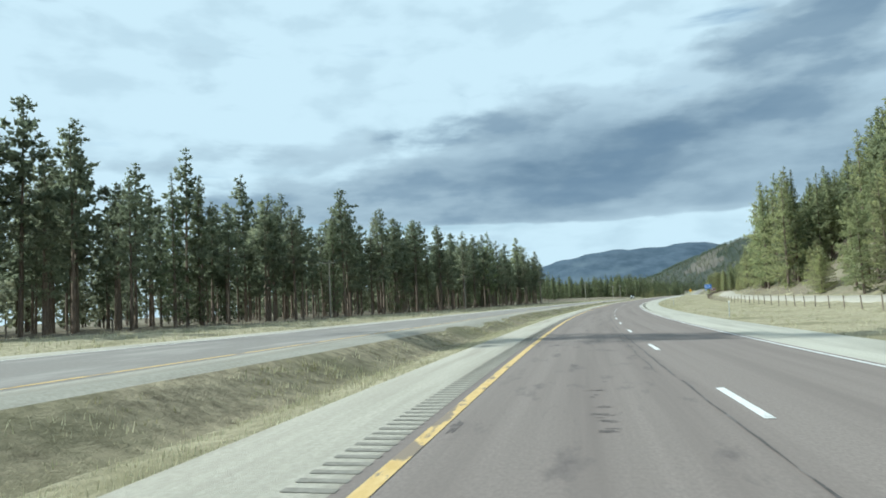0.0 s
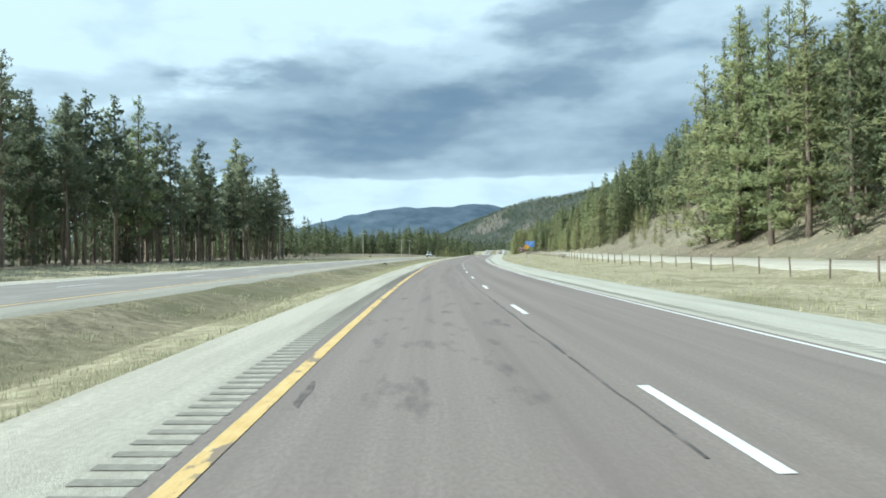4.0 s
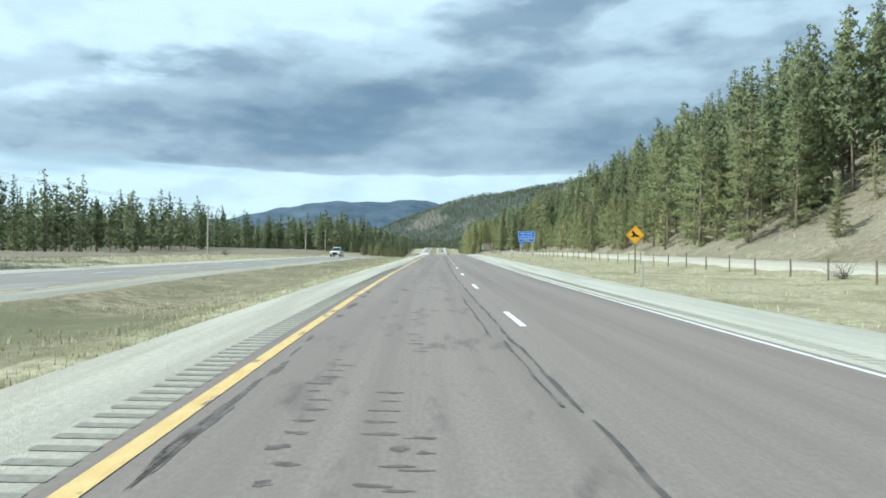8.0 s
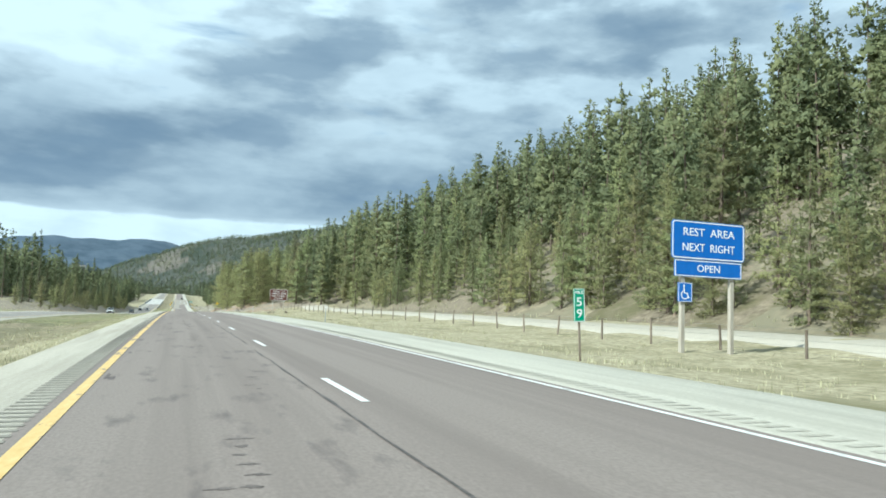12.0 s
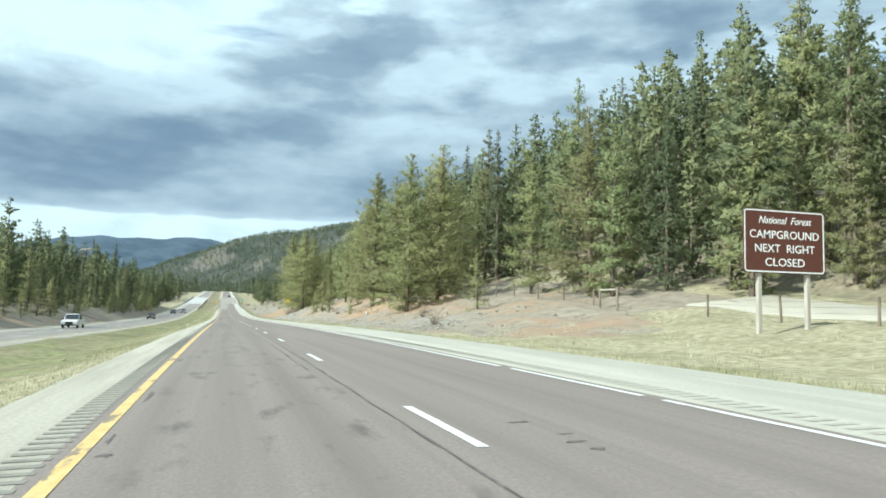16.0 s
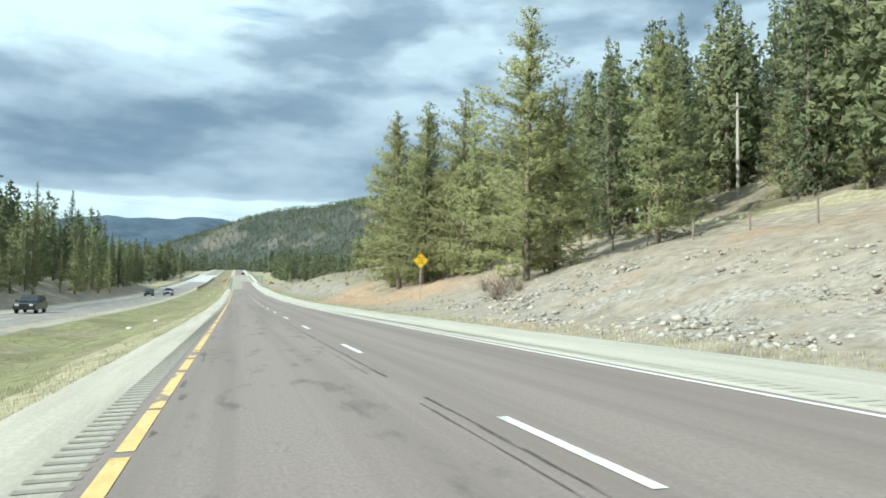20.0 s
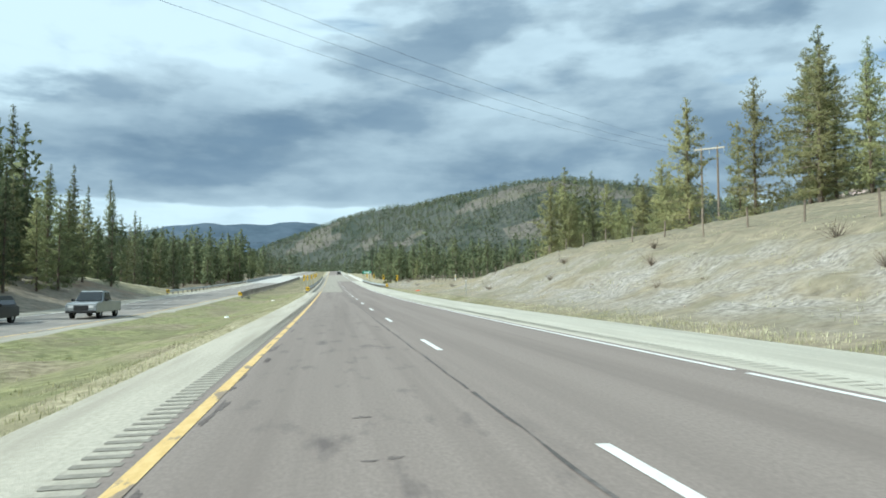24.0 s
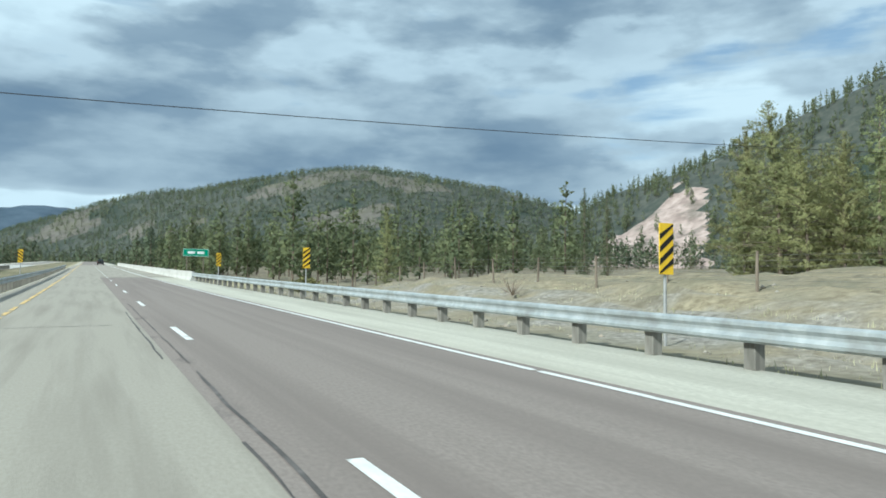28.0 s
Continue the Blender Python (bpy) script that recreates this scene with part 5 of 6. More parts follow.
def delineator(s, lat):
    t, g = stand("delineator_post", "thin leaning roadside delineator with a white reflector", s, lat, "post", "roadside delineators", rng.uniform(-20, 20))
    t.rotation_euler.y = radians(rng.uniform(-5, 5))
    part("post", box(bmesh.new(), -.03, .03, -.012, .012, -.3, 1.22, .004), M_STEEL, t)
    part("reflector", plate(bmesh.new(), .085, .11, .02, -.022, -.012, 0, 1.16), M_SIGNW, t, "small white reflector")


for s_ in (58, 136.6, 231.5, 310, 372, 470, 528, 606, 671, 770.5, 884):
    delineator(s_, float(edge_r(s_)) + (.9 if s_ > 560 else 1.2) + (1.2 if s_ in (136.6, 884) else 0))

def marker_post(s, lat):
    t, g = stand("marker_post", "white marker post with a yellow band beside the fence", s, lat, "post")
    part("post", box(bmesh.new(), -.09, .09, -.03, .03, -.3, 1.35, .01), M_SIGNW, t)
    part("band", box(bmesh.new(), -.05, .05, -.038, -.03, .75, 1.2, .002), M_SIGNY, t, "narrow yellow band")


marker_post(962.3, 21.8)

# ---- guardrails and bridge rail ----
M_RAILPOST = surf("grey weathered rail timber", (0.14, 0.132, 0.115), (0.26, 0.247, 0.22), 6, None, rough=0.95, bump=0.4, stretch=(1, 1, 0.2), rnd=0.15)
W_BEAM = [(0, .00), (.05, .035), (.055, .08), (.01, .135), (.01, .175), (.055, .23), (.05, .275), (0, .31)]


def guardrail(label, s0, s1, lat_of, face, z_of, post_gap=1.905, marker=None, wood=False):
    """face: +1 where the beam looks to the right of the road's direction, -1 to the left."""
    t = thing("guardrail", label, "guardrail", "bridge approach guardrails")
    ss = steps(s0, s1, 3.8)
    verts, faces = [], []
    prof = [(face * a, b) for a, b in W_BEAM] + [(face * (a - .006), b) for a, b in reversed(W_BEAM)]
    n = len(prof)
    for s in ss:
        verts.extend(place([s] * n, [lat_of(s) + a for a, b in prof], np.array([z_of(s) + .43 + b for a, b in prof])).tolist())
    for k in range(len(ss) - 1):
        for j in range(n):
            a, b = k * n + j, k * n + (j + 1) % n
            faces.append((a, b, b + n, a + n) if face > 0 else (b, a, a + n, b + n))
    faces += [tuple(range(n)), tuple(range((len(ss) - 1) * n, len(ss) * n))]
    o = new("beam", mesh_of("beam", verts, faces, [M_STEEL], None, False))
    o.parent = t
    bm = bmesh.new()
    w = .10 if wood else .08
    box(bm, -w, w, -w, w, -.6, .72, .01)
    pm = bpy.data.meshes.new("post")
    bm.to_mesh(pm)
    bm.free()
    pm.materials.append(M_RAILPOST if wood else M_STEEL)
    bm = bmesh.new()
    box(bm, -.05, .05, -.07, .07, .44, .72, .01)
    bk = bpy.data.meshes.new("block")
    bm.to_mesh(bk)
    bm.free()
    bk.materials.append(M_WOOD)
    s = s0 + .4
    while s < s1:
        p = place(s, lat_of(s) - face * .20, z_of(s))
        q = new("post", pm)
        q.location, q.parent = p, t
        c = new("spacer_block", bk)
        c.location, c.parent = place(s, lat_of(s) - face * .06, z_of(s)), t
        s += post_gap
    if marker:
        p = place(s0 - .1, lat_of(s0), z_of(s0))
        mp_ = part("end_marker", plate(bmesh.new(), .50, .50, .02, -.01, .01, 0, .0), M_SIGNY, t, "striped yellow and black end marker")
        mp_.location = (p[0], p[1], p[2] + .58)
        stripes(.50, .48, 0, marker, -.015, mp_, 3)
    return t


def level_l(s):
    return -5.4 * float(bank(s)) - .03


guardrail("steel guardrail along the median side with a striped end", 924, 1110, lambda s: knots(s, 924, -5.45, 1000, -5.3), 1, level_l, 1.905, -1, True)
guardrail("steel guardrail along the outer shoulder with a striped end", 947.5, 1022, lambda s: knots(s, 947, 7.3, 958, 6.6, 968, 6.25, 1022, 6.2), -1, lambda s: 6.5 * float(bank(s)) - .06, 1.905, 1, True)
guardrail("weathered guardrail of the opposite road seen from behind", 922, 1110, lambda s: float(other_y(s)) + knots(s, 922, 2.3, 940, 1.4), -1, lambda s: float(other_z(s)) - .03, 1.905, 1, True)
guardrail("guardrail on the far side of the opposite road", 938, 1110, lambda s: float(other_y(s)) - 10.4, 1, lambda s: float(other_z(s)) - .03, 3.81, 1, True)


def parapet(label, lat_of, z_of, s0=1022, s1=1190):
    t = thing("bridge_parapet", label, "parapet", "bridge parapets")
    prof = [(-.22, -.4), (-.22, .12), (-.13, .3), (-.10, .82), (.10, .82), (.13, .3), (.22, .12), (.22, -.4)]
    a = s0
    while a < s1:
        b = min(a + 9.9, s1)
        verts, faces, n = [], [], len(prof)
        for s in (a, b):
            verts.extend(place([s] * n, [lat_of(s) + x for x, z in prof], np.array([z_of(s) + z for x, z in prof])).tolist())
        faces = [(j, (j + 1) % n, (j + 1) % n + n, j + n) for j in range(n)] + [tuple(reversed(range(n))), tuple(range(n, 2 * n))]
        o = new("segment", mesh_of("segment", verts, faces, [M_CONC]))
        o.parent = t
        a += 10


parapet("pale concrete bridge parapet", lambda s: 6.3, lambda s: .03)
parapet("pale concrete bridge parapet of the opposite bridge", lambda s: float(other_y(s)) - 10.6, lambda s: float(other_z(s)), 1040)

# the paler paving of the left lane before and over the bridge
ribbon("deck_paving", steps(924, 1190, 4), [-5.1, -3.0, -.62], [bl(-5.1), lambda s: -3.0 * float(bank(s)) + .004, lambda s: -.62 * float(bank(s)) + .004], M_DECK, road, "", "paler worn paving near the bridge")
ribbon("bridge_deck", steps(1035, 1190, 5), [-5.15, 0, 6.1], [lambda s: -5.15 * float(bank(s)) + .005, .005, lambda s: 6.1 * float(bank(s)) + .005], M_DECK, road, "", "pale bridge deck")
ribbon("bridge_deck", steps(1035, 1190, 5), [other(-10.4), other(-4), other(1.5)], [oz(.006), oz(.04), oz(.006)], M_CONC, road2, "", "pale concrete deck of the opposite bridge")
s_ = 926.0
while s_ < 1190:
    ln_ = wear.uniform(.4, 2.2) if s_ < 985 else wear.uniform(3, 14)
    ribbon("yellow_line", steps(s_, s_ + ln_, 2), [-3.80, -3.66], [lambda s: -3.80 * float(bank(s)) + .012, lambda s: -3.66 * float(bank(s)) + .012], M_YEL, road)
    s_ += ln_ + (wear.uniform(.4, 2.6) if s_ < 985 else .4)


# ---- fences ----
def fence(label, s0, s1, gap, lat_of, h, wires, group="", dark=False):
    t = thing("wire_fence", label, "fence", group)
    bm = bmesh.new()
    tube(bm, [(0, 0, -.4), (.01, 0, h * .5), (0, .01, h)], [.065, .06, .055], 7)
    pm = bpy.data.meshes.new("post")
    bm.to_mesh(pm)
    bm.free()
    pm.materials.append(M_WOOD)
    s, spots = s0, []
    while s < s1:
        lat = lat_of(s)
        p = on_land(s, lat)
        o = new("post", pm)
        o.parent = t
        o.matrix_world = Matrix.LocRotScale(p, Euler((rng.normal(0, .035), rng.normal(0, .035), rng.uniform(0, 6))), (1, 1, rng.uniform(.9, 1.1)))
        spots.append(p)
        s += gap * rng.uniform(.93, 1.07)
    for z in wires:
        bm = bmesh.new()
        tube(bm, [p + Vector((0, 0, z)) for p in spots], .006, 3)
        part("wire", bm, M_WIRE, t)
    return t


def brace(s, lat, turn=0.0):
    t, g = stand("fence_brace", "weathered timber fence brace of two posts and a rail", s, lat, "fence", "fence braces", turn)
    for x in (-1.1, 1.1):
        part("post", tube(bmesh.new(), [(x, 0, -.5), (x, 0, 1.4)], [.09, .085], 8), M_WOOD, t)
    part("rail", tube(bmesh.new(), [(-1.1, 0, 1.25), (1.1, 0, 1.25)], .06, 7), M_POST, t)


fence("weathered wooden post and wire fence beside the gravel road", 20, 585, 4.9, lambda s: knots(s, 0, 20.5, 340, 21.4, 420, 20.8, 500, 21, 580, 21.6), 1.28, (.25, .5, .75, 1.0, 1.2), "roadside fences")
fence("wire fence of weathered posts along the top of the bank", 596, 905, 5.2, lambda s: knots(s, 590, 22, 650, 24, 745, 25, 800, 23, 905, 21), 1.3, (.15, .3, .45, .6, .8, 1.0, 1.2), "roadside fences")
fence("post and wire fence on the rise beyond the bank", 908, 1030, 4.6, lambda s: knots(s, 905, 21, 950, 20, 1030, 19), 1.35, (.15, .3, .45, .6, .8, 1.0, 1.2), "roadside fences")
fence("low wire fence before the dark wood", 30, 345, 6.0, lambda s: -46.5, 1.2, (.4, .8, 1.1), "roadside fences")
brace(592.4, 21.3, 90)
brace(963.5, 17.6, 90)
brace(690, 24.6, 90)


# ---- poles and lines ----
def cable(name, a, b, sag, r, parent=None, label=""):
    a, b = Vector(a), Vector(b)
    pts = [a.lerp(b, k / 20) - Vector((0, 0, sag * 4 * (k / 20) * (1 - k / 20))) for k in range(21)]
    ob = part(name, tube(bmesh.new(), pts, r, 4), M_LINE, parent, label)
    return ob


poles = []
for s_ in (12, 117, 209, 316, 423, 530, 620):
    lat_ = -48.5 if s_ < 560 else -56
    t, g = stand("utility_pole", "tall wooden utility pole with a crossarm", s_, lat_, "utility pole", "utility poles along the wood")
    part("pole", tube(bmesh.new(), [(0, 0, -1), (0, 0, 5), (.03, 0, 10.1)], [.17, .145, .11], 9), M_POST, t)
    part("crossarm", box(bmesh.new(), -1.25, 1.25, -.16, -.05, 9.55, 9.68, .01), M_POST, t)
    for x in (-1.15, .0, 1.15):
        part("insulator", tube(bmesh.new(), [(x, -.1, 9.68), (x, -.1, 9.78), (x, -.1, 9.86)], [.03, .06, .025], 6), M_STEEL, t)
    poles.append(t)
line = thing("power_line", "thin power wires strung along the utility poles", "power line")
for a, b in zip(poles, poles[1:]):
    for x in (-1.15, 0, 1.15):
        cable("wire", a.matrix_world @ Vector((x, -.1, 9.86)), b.matrix_world @ Vector((x, -.1, 9.86)), 1.0, .012, line)

t, g = stand("utility_pole", "leaning-wood utility pole with a crossarm on the slope", 743.4, 41.5, "utility pole", "utility poles along the wood")
part("pole", tube(bmesh.new(), [(0, 0, -1), (0, 0, 5), (0, 0, 9.6)], [.17, .145, .11], 9), M_POST, t)
part("crossarm", box(bmesh.new(), -1.0, 1.0, -.16, -.05, 8.2, 8.33, .01), M_POST, t)


def h_frame(x, y, z_top, h, turn):
    t = thing("transmission_pole", "two-legged wooden transmission pole with a pale crossarm", "utility pole", "transmission poles", "", pose(x, y, z_top - h, 0, 0, turn))
    for k in (-1.45, 1.45):
        part("leg", tube(bmesh.new(), [(k, 0, -2), (k, 0, h * .5), (k, 0, h)], [.24, .20, .15], 9), M_WOOD, t)
    part("crossarm", box(bmesh.new(), -2.75, 2.75, -.14, .14, h - .55, h - .25, .02), M_POST, t, "pale crossarm")
    for k in (-2.6, 0, 2.6):
        part("insulator", tube(bmesh.new(), [(k, 0, h - .55), (k, 0, h - 1.5)], .07, 6), M_STEEL, t)
    return t, h


ha, hh = h_frame(-50, 830.8, 19.9, 18.5, -45)
hb, hh2 = h_frame(66.5, 945.5, 24.3, 14.2, -45)
hc, hh3 = h_frame(190, 1066, 30, 16, -45)
line = thing("transmission_line", "three high power cables crossing over the highway", "power line")
for k in (-2.6, 0, 2.6):
    cable("cable", ha.matrix_world @ Vector((k, 0, hh - 1.5)), hb.matrix_world @ Vector((k, 0, hh2 - 1.5)), 3.0, .010, line)
    cable("cable", hb.matrix_world @ Vector((k, 0, hh2 - 1.5)), hc.matrix_world @ Vector((k, 0, hh3 - 1.5)), 3.0, .010, line)
line = thing("overhead_cable", "single dark cable hung across the highway", "power line")
cable("cable", (-80, 1003, 9.4), (100, 999, 15.0), 2.0, .03, line)
for x in (-80, 100):
    t, g = stand("utility_pole", "plain wooden pole carrying the crossing cable", 1001, x, "utility pole", "utility poles along the wood")
    zz = (9.6 if x < 0 else 15.2) - t.matrix_world.translation.z
    part("pole", tube(bmesh.new(), [(0, 0, -1), (0, 0, zz)], [.18, .12], 9), M_POST, t)


# ---- vehicles on the roads ----
def wheel_mesh():
    bm = bmesh.new()
    prof = [(.20, -.11), (.36, -.11), (.39, -.07), (.39, .07), (.36, .11), (.20, .11)]
    rings = [[bm.verts.new((b, r * math.cos(a), r * math.sin(a))) for r, b in prof] for a in [2 * math.pi * k / 16 for k in range(16)]]
    for k in range(16):
        for j in range(len(prof) - 1):
            bm.faces.new((rings[k][j], rings[k][j + 1], rings[(k + 1) % 16][j + 1], rings[(k + 1) % 16][j]))
    return bm


M_TYRE = surf("tyre rubber", (0.012, 0.012, 0.012), (0.025, 0.025, 0.024), 20, None, rough=0.85, bump=0.2)
M_GLASS = surf("dark car glass", (0.012, 0.015, 0.018), (0.02, 0.024, 0.028), 2, None, rough=0.06, bump=0, spec=0.8)
M_PAINTW = surf("white car paint", (0.70, 0.71, 0.71), (0.76, 0.77, 0.77), 1.5, (0.60, 0.60, 0.58), 0.8, rough=0.3, bump=0, spec=0.6)
M_PAINTD = surf("dark car paint", (0.018, 0.022, 0.020), (0.028, 0.032, 0.030), 1.5, None, rough=0.3, bump=0, spec=0.6)
M_PAINTG = surf("silver car paint", (0.30, 0.32, 0.33), (0.36, 0.38, 0.39), 1.5, None, rough=0.35, bump=0, metal=0.3, spec=0.6)
M_LAMP = surf("lamp glass", (0.55, 0.56, 0.56), (0.7, 0.7, 0.7), 4, None, rough=0.15, bump=0, spec=0.8)
M_TRIM = surf("black plastic trim", (0.015, 0.015, 0.016), (0.03, 0.03, 0.03), 8, None, rough=0.6, bump=0.1)


def side_body(pts, half, tuck=0.0, z_tuck=9.0):
    """A body from its side outline (y forward, z up), drawn in towards the roof."""
    bm = bmesh.new()
    rows_ = []
    for x in (-half, half):
        rows_.append([bm.verts.new((x - math.copysign(max(0, z - z_tuck) * tuck, x), y, z)) for y, z in pts])
    n = len(pts)
    for k in range(n):
        bm.faces.new((rows_[0][k], rows_[0][(k + 1) % n], rows_[1][(k + 1) % n], rows_[1][k]))
    bm.faces.new(list(reversed(rows_[0])))
    bm.faces.new(rows_[1])
    bmesh.ops.recalc_face_normals(bm, faces=bm.faces)
    bmesh.ops.bevel(bm, geom=bm.edges[:], offset=.05, segments=2, affect="EDGES", clamp_overlap=True)
    return bm


def vehicle(kind, paint, label, s, lat, base, ahead):
    """ahead: True where it drives the way the camera goes."""
    p = place(s, lat, base)
    t = thing("pickup_truck" if kind == "pickup" else "car", label, "pickup truck" if kind == "pickup" else "car", "", "", pose(p[0], p[1], p[2], 0, 0, 0 if ahead else 180))
    if kind == "pickup":
        L, half = 2.85, .98
        body = [(-L, .55), (-L, 1.12), (-.75, 1.14), (1.35, 1.16), (2.6, 1.08), (L, .98), (L, .5), (2.4, .42), (-2.4, .42)]
        cab = [(-.85, 1.12), (-.62, 1.86), (.55, 1.88), (1.32, 1.14)]
        axles = (-1.75, 1.85)
    else:
        L, half = 2.3, .92
        body = [(-L, .5), (-L - .02, 1.0), (-1.9, 1.08), (.95, 1.04), (2.1, .92), (L, .78), (L, .42), (1.9, .36), (-1.9, .36)]
        cab = [(-2.1, 1.04), (-1.75, 1.66), (.1, 1.68), (.95, 1.03)]
        axles = (-1.4, 1.4)
    part("body", side_body(body, half), paint, t)
    part("cabin", side_body(cab, half - .06, .22, 1.1), paint, t)
    top = max(z for y, z in cab)
    fr = cab[-1]
    tf, tr = cab[-2], cab[1]

    def pane(y0, z0, y1, z1, w0, w1, push):
        bm = bmesh.new()
        vs = [bm.verts.new(q) for q in ((-w0, y0, z0), (w0, y0, z0), (w1, y1, z1), (-w1, y1, z1))]
        f = bm.faces.new(vs)
        r = bmesh.ops.extrude_face_region(bm, geom=[f])
        bmesh.ops.translate(bm, verts=[v for v in r["geom"] if isinstance(v, bmesh.types.BMVert)], vec=(0, push, .012))
        return bm

    part("windscreen", pane(fr[0] - .05, fr[1] + .07, tf[0] + .12, tf[1] - .08, half - .16, half - .26, .03), M_GLASS, t)
    part("rear_window", pane(cab[0][0] + .05, cab[0][1] + .12, tr[0] - .06, tr[1] - .1, half - .2, half - .28, -.03), M_GLASS, t)
    for sx in (-1, 1):
        bm = bmesh.new()
        o_, w_ = half - .055, half - .20
        vs = [bm.verts.new((sx * x, y, z)) for x, y, z in ((o_, cab[0][0] + .2, cab[0][1] + .1), (o_, fr[0] - .3, fr[1] + .1), (w_, tf[0] - .05, top - .12), (w_, tr[0] + .14, top - .12))]
        f = bm.faces.new(vs)
        r = bmesh.ops.extrude_face_region(bm, geom=[f])
        bmesh.ops.translate(bm, verts=[v for v in r["geom"] if isinstance(v, bmesh.types.BMVert)], vec=(sx * .014, 0, 0))
        part("side_window", bm, M_GLASS, t)
        part("headlight", box(bmesh.new(), sx * (half - .34) - .16, sx * (half - .34) + .16, L - .05, L + .02, .72, .90, .02), M_LAMP, t)
        part("tail_light", box(bmesh.new(), sx * (half - .12) - .08, sx * (half - .12) + .08, -L - .02, -L + .04, .72, .98, .015), surf("tail lamp red", (0.25, 0.01, 0.01), (0.32, 0.015, 0.012), 5, None, rough=0.2, bump=0) if "tail lamp red" not in MATS else MATS["tail lamp red"], t)
        part("mirror", box(bmesh.new(), sx * (half + .10) - .10, sx * (half + .10) + .10, fr[0] - .32, fr[0] - .18, fr[1] + .02, fr[1] + .2, .02), M_TRIM, t)
        for ay in axles:
            w = part("wheel", wheel_mesh(), M_TYRE, t)
            w.location = (sx * (half - .12), ay, .39)
            hub = bmesh.new()
            tube(hub, [(-.08, 0, 0), (.08, 0, 0)], .21, 12)
            rim = part("rim", hub, M_ALU, w)
            rim.location = (0, 0, 0)
    part("grille", box(bmesh.new(), -half + .52, half - .52, L - .03, L + .025, .58, .92, .02), M_TRIM, t)
    part("front_bumper", box(bmesh.new(), -half + .03, half - .03, L - .10, L + .09, .40, .58, .04), M_TRIM, t)
    part("rear_bumper", box(bmesh.new(), -half + .03, half - .03, -L - .09, -L + .06, .42, .58, .04), M_TRIM, t)
    return t


def oncoming(kind, paint, label, s, slow=True):
    vehicle(kind, paint, label, s, float(other_y(s)) - (5.5 if slow else 1.85), float(other_z(s)) + .012, False)


oncoming("pickup", M_PAINTW, "white pickup truck on the opposite road", 416)
oncoming("pickup", M_PAINTW, "white crew-cab pickup truck on the opposite road", 657)
oncoming("car", M_PAINTD, "dark green car on the opposite road", 763)
oncoming("car", M_PAINTD, "dark car on the opposite road near the bridge", 869)
oncoming("pickup", M_PAINTG, "silver pickup truck on the opposite road near the bridge", 877, False)
vehicle("car", M_PAINTD, "dark car driving ahead on the bridge", 1205, 1.85, .01, True)


# ---- wear on the paving ----
def crack(s0, s1, lat, w, seed, amp=.09):
    n = max(3, int((s1 - s0) / .35))
    ss = np.linspace(s0, s1, n)
    lats = np.array([lat + amp * noise.fractal((s * .45, seed, 0), 1.0, 2.0, 5) for s in ss])
    ww = np.array([w * max(.12, .75 + .9 * noise.noise((s * .7, seed, 5.0))) for s in ss])
    verts = np.concatenate([place(ss, lats - ww / 2, lats * bank(ss) + .0075), place(ss, lats + ww / 2, lats * bank(ss) + .0075)])
    faces = [(k, k + n, k + n + 1, k + 1) for k in range(n - 1)]
    uv = [(l, s) for s, l in zip(ss, lats)] * 2
    o = new("sealed_crack", mesh_of("sealed_crack", verts, faces, [M_TAR], uv))
    o.parent = road


s_ = -60.0
k_ = 0
while s_ < 985:
    ln = rng.uniform(4, 19)
    lat_ = -.43 + .05 * math.sin(s_ * .013) + rng.normal(0, .012)
    wide = 2.0 if 170 < s_ < 400 else 1.0
    crack(s_, s_ + ln, lat_, rng.uniform(.030, .062) * (1.3 if wide > 1 else 1), k_, .035 * wide)
    if rng.uniform() < .30 * wide:
        crack(s_ + rng.uniform(0, 2), s_ + ln * rng.uniform(.5, .95), lat_ - rng.uniform(.14, .30), rng.uniform(.022, .048), k_ + 100, .04)
    s_ += ln + rng.choice([-.2, .3, .8, 2.5])
    k_ += 1


def cross_crack(s, a, b, w, seed):
    n = 14
    ls = np.linspace(a, b, n)
    sv = np.array([s + .22 * noise.fractal((l * .9, seed, 0), 1.0, 2.0, 3) for l in ls])
    ww = np.array([w * (.5 + abs(noise.noise((l * 2, seed, 3.0))) * 1.5) for l in ls])
    verts = np.concatenate([place(sv - ww, ls, ls * bank(sv) + .0078), place(sv + ww, ls, ls * bank(sv) + .0078)])
    o = new("sealed_crack", mesh_of("sealed_crack", verts, [(k, k + 1, k + n + 1, k + n) for k in range(n - 1)], [M_TAR], [(l, s) for l in ls] * 2))
    o.parent = road


for k_ in range(4):
    a_ = rng.uniform(-3.3, -1.5)
    cross_crack(rng.uniform(5, 900), a_, a_ + rng.uniform(.5, 1.6), rng.uniform(.003, .007), k_ + .5)
cross_crack(976, -3.6, -1.2, .028, 40.5)
cross_crack(45, -4.9, -2.9, .022, 41.5)


def stain(s, lat, ln, wd, seed):
    """A dark worn patch: a ragged low blot on the asphalt."""
    n = 18
    vs, uv = [place(s, lat, lat * float(bank(s)) + .003)], [(lat, s)]
    for k in range(n):
        a = 2 * math.pi * k / n
        r = max(.3, .75 + .8 * noise.noise((math.cos(a) * 1.6, math.sin(a) * 1.6, seed * 3.7)))
        ss_, ll = s + math.sin(a) * ln / 2 * r, lat + math.cos(a) * wd / 2 * r
        vs.append(place(ss_, ll, ll * float(bank(ss_)) + .003))
        uv.append((ll, ss_))
    o = new("road_patch", mesh_of("road_patch", vs, [(0, k + 1, (k + 1) % n + 1) for k in range(n)], [M_STAIN], uv))
    o.parent = road


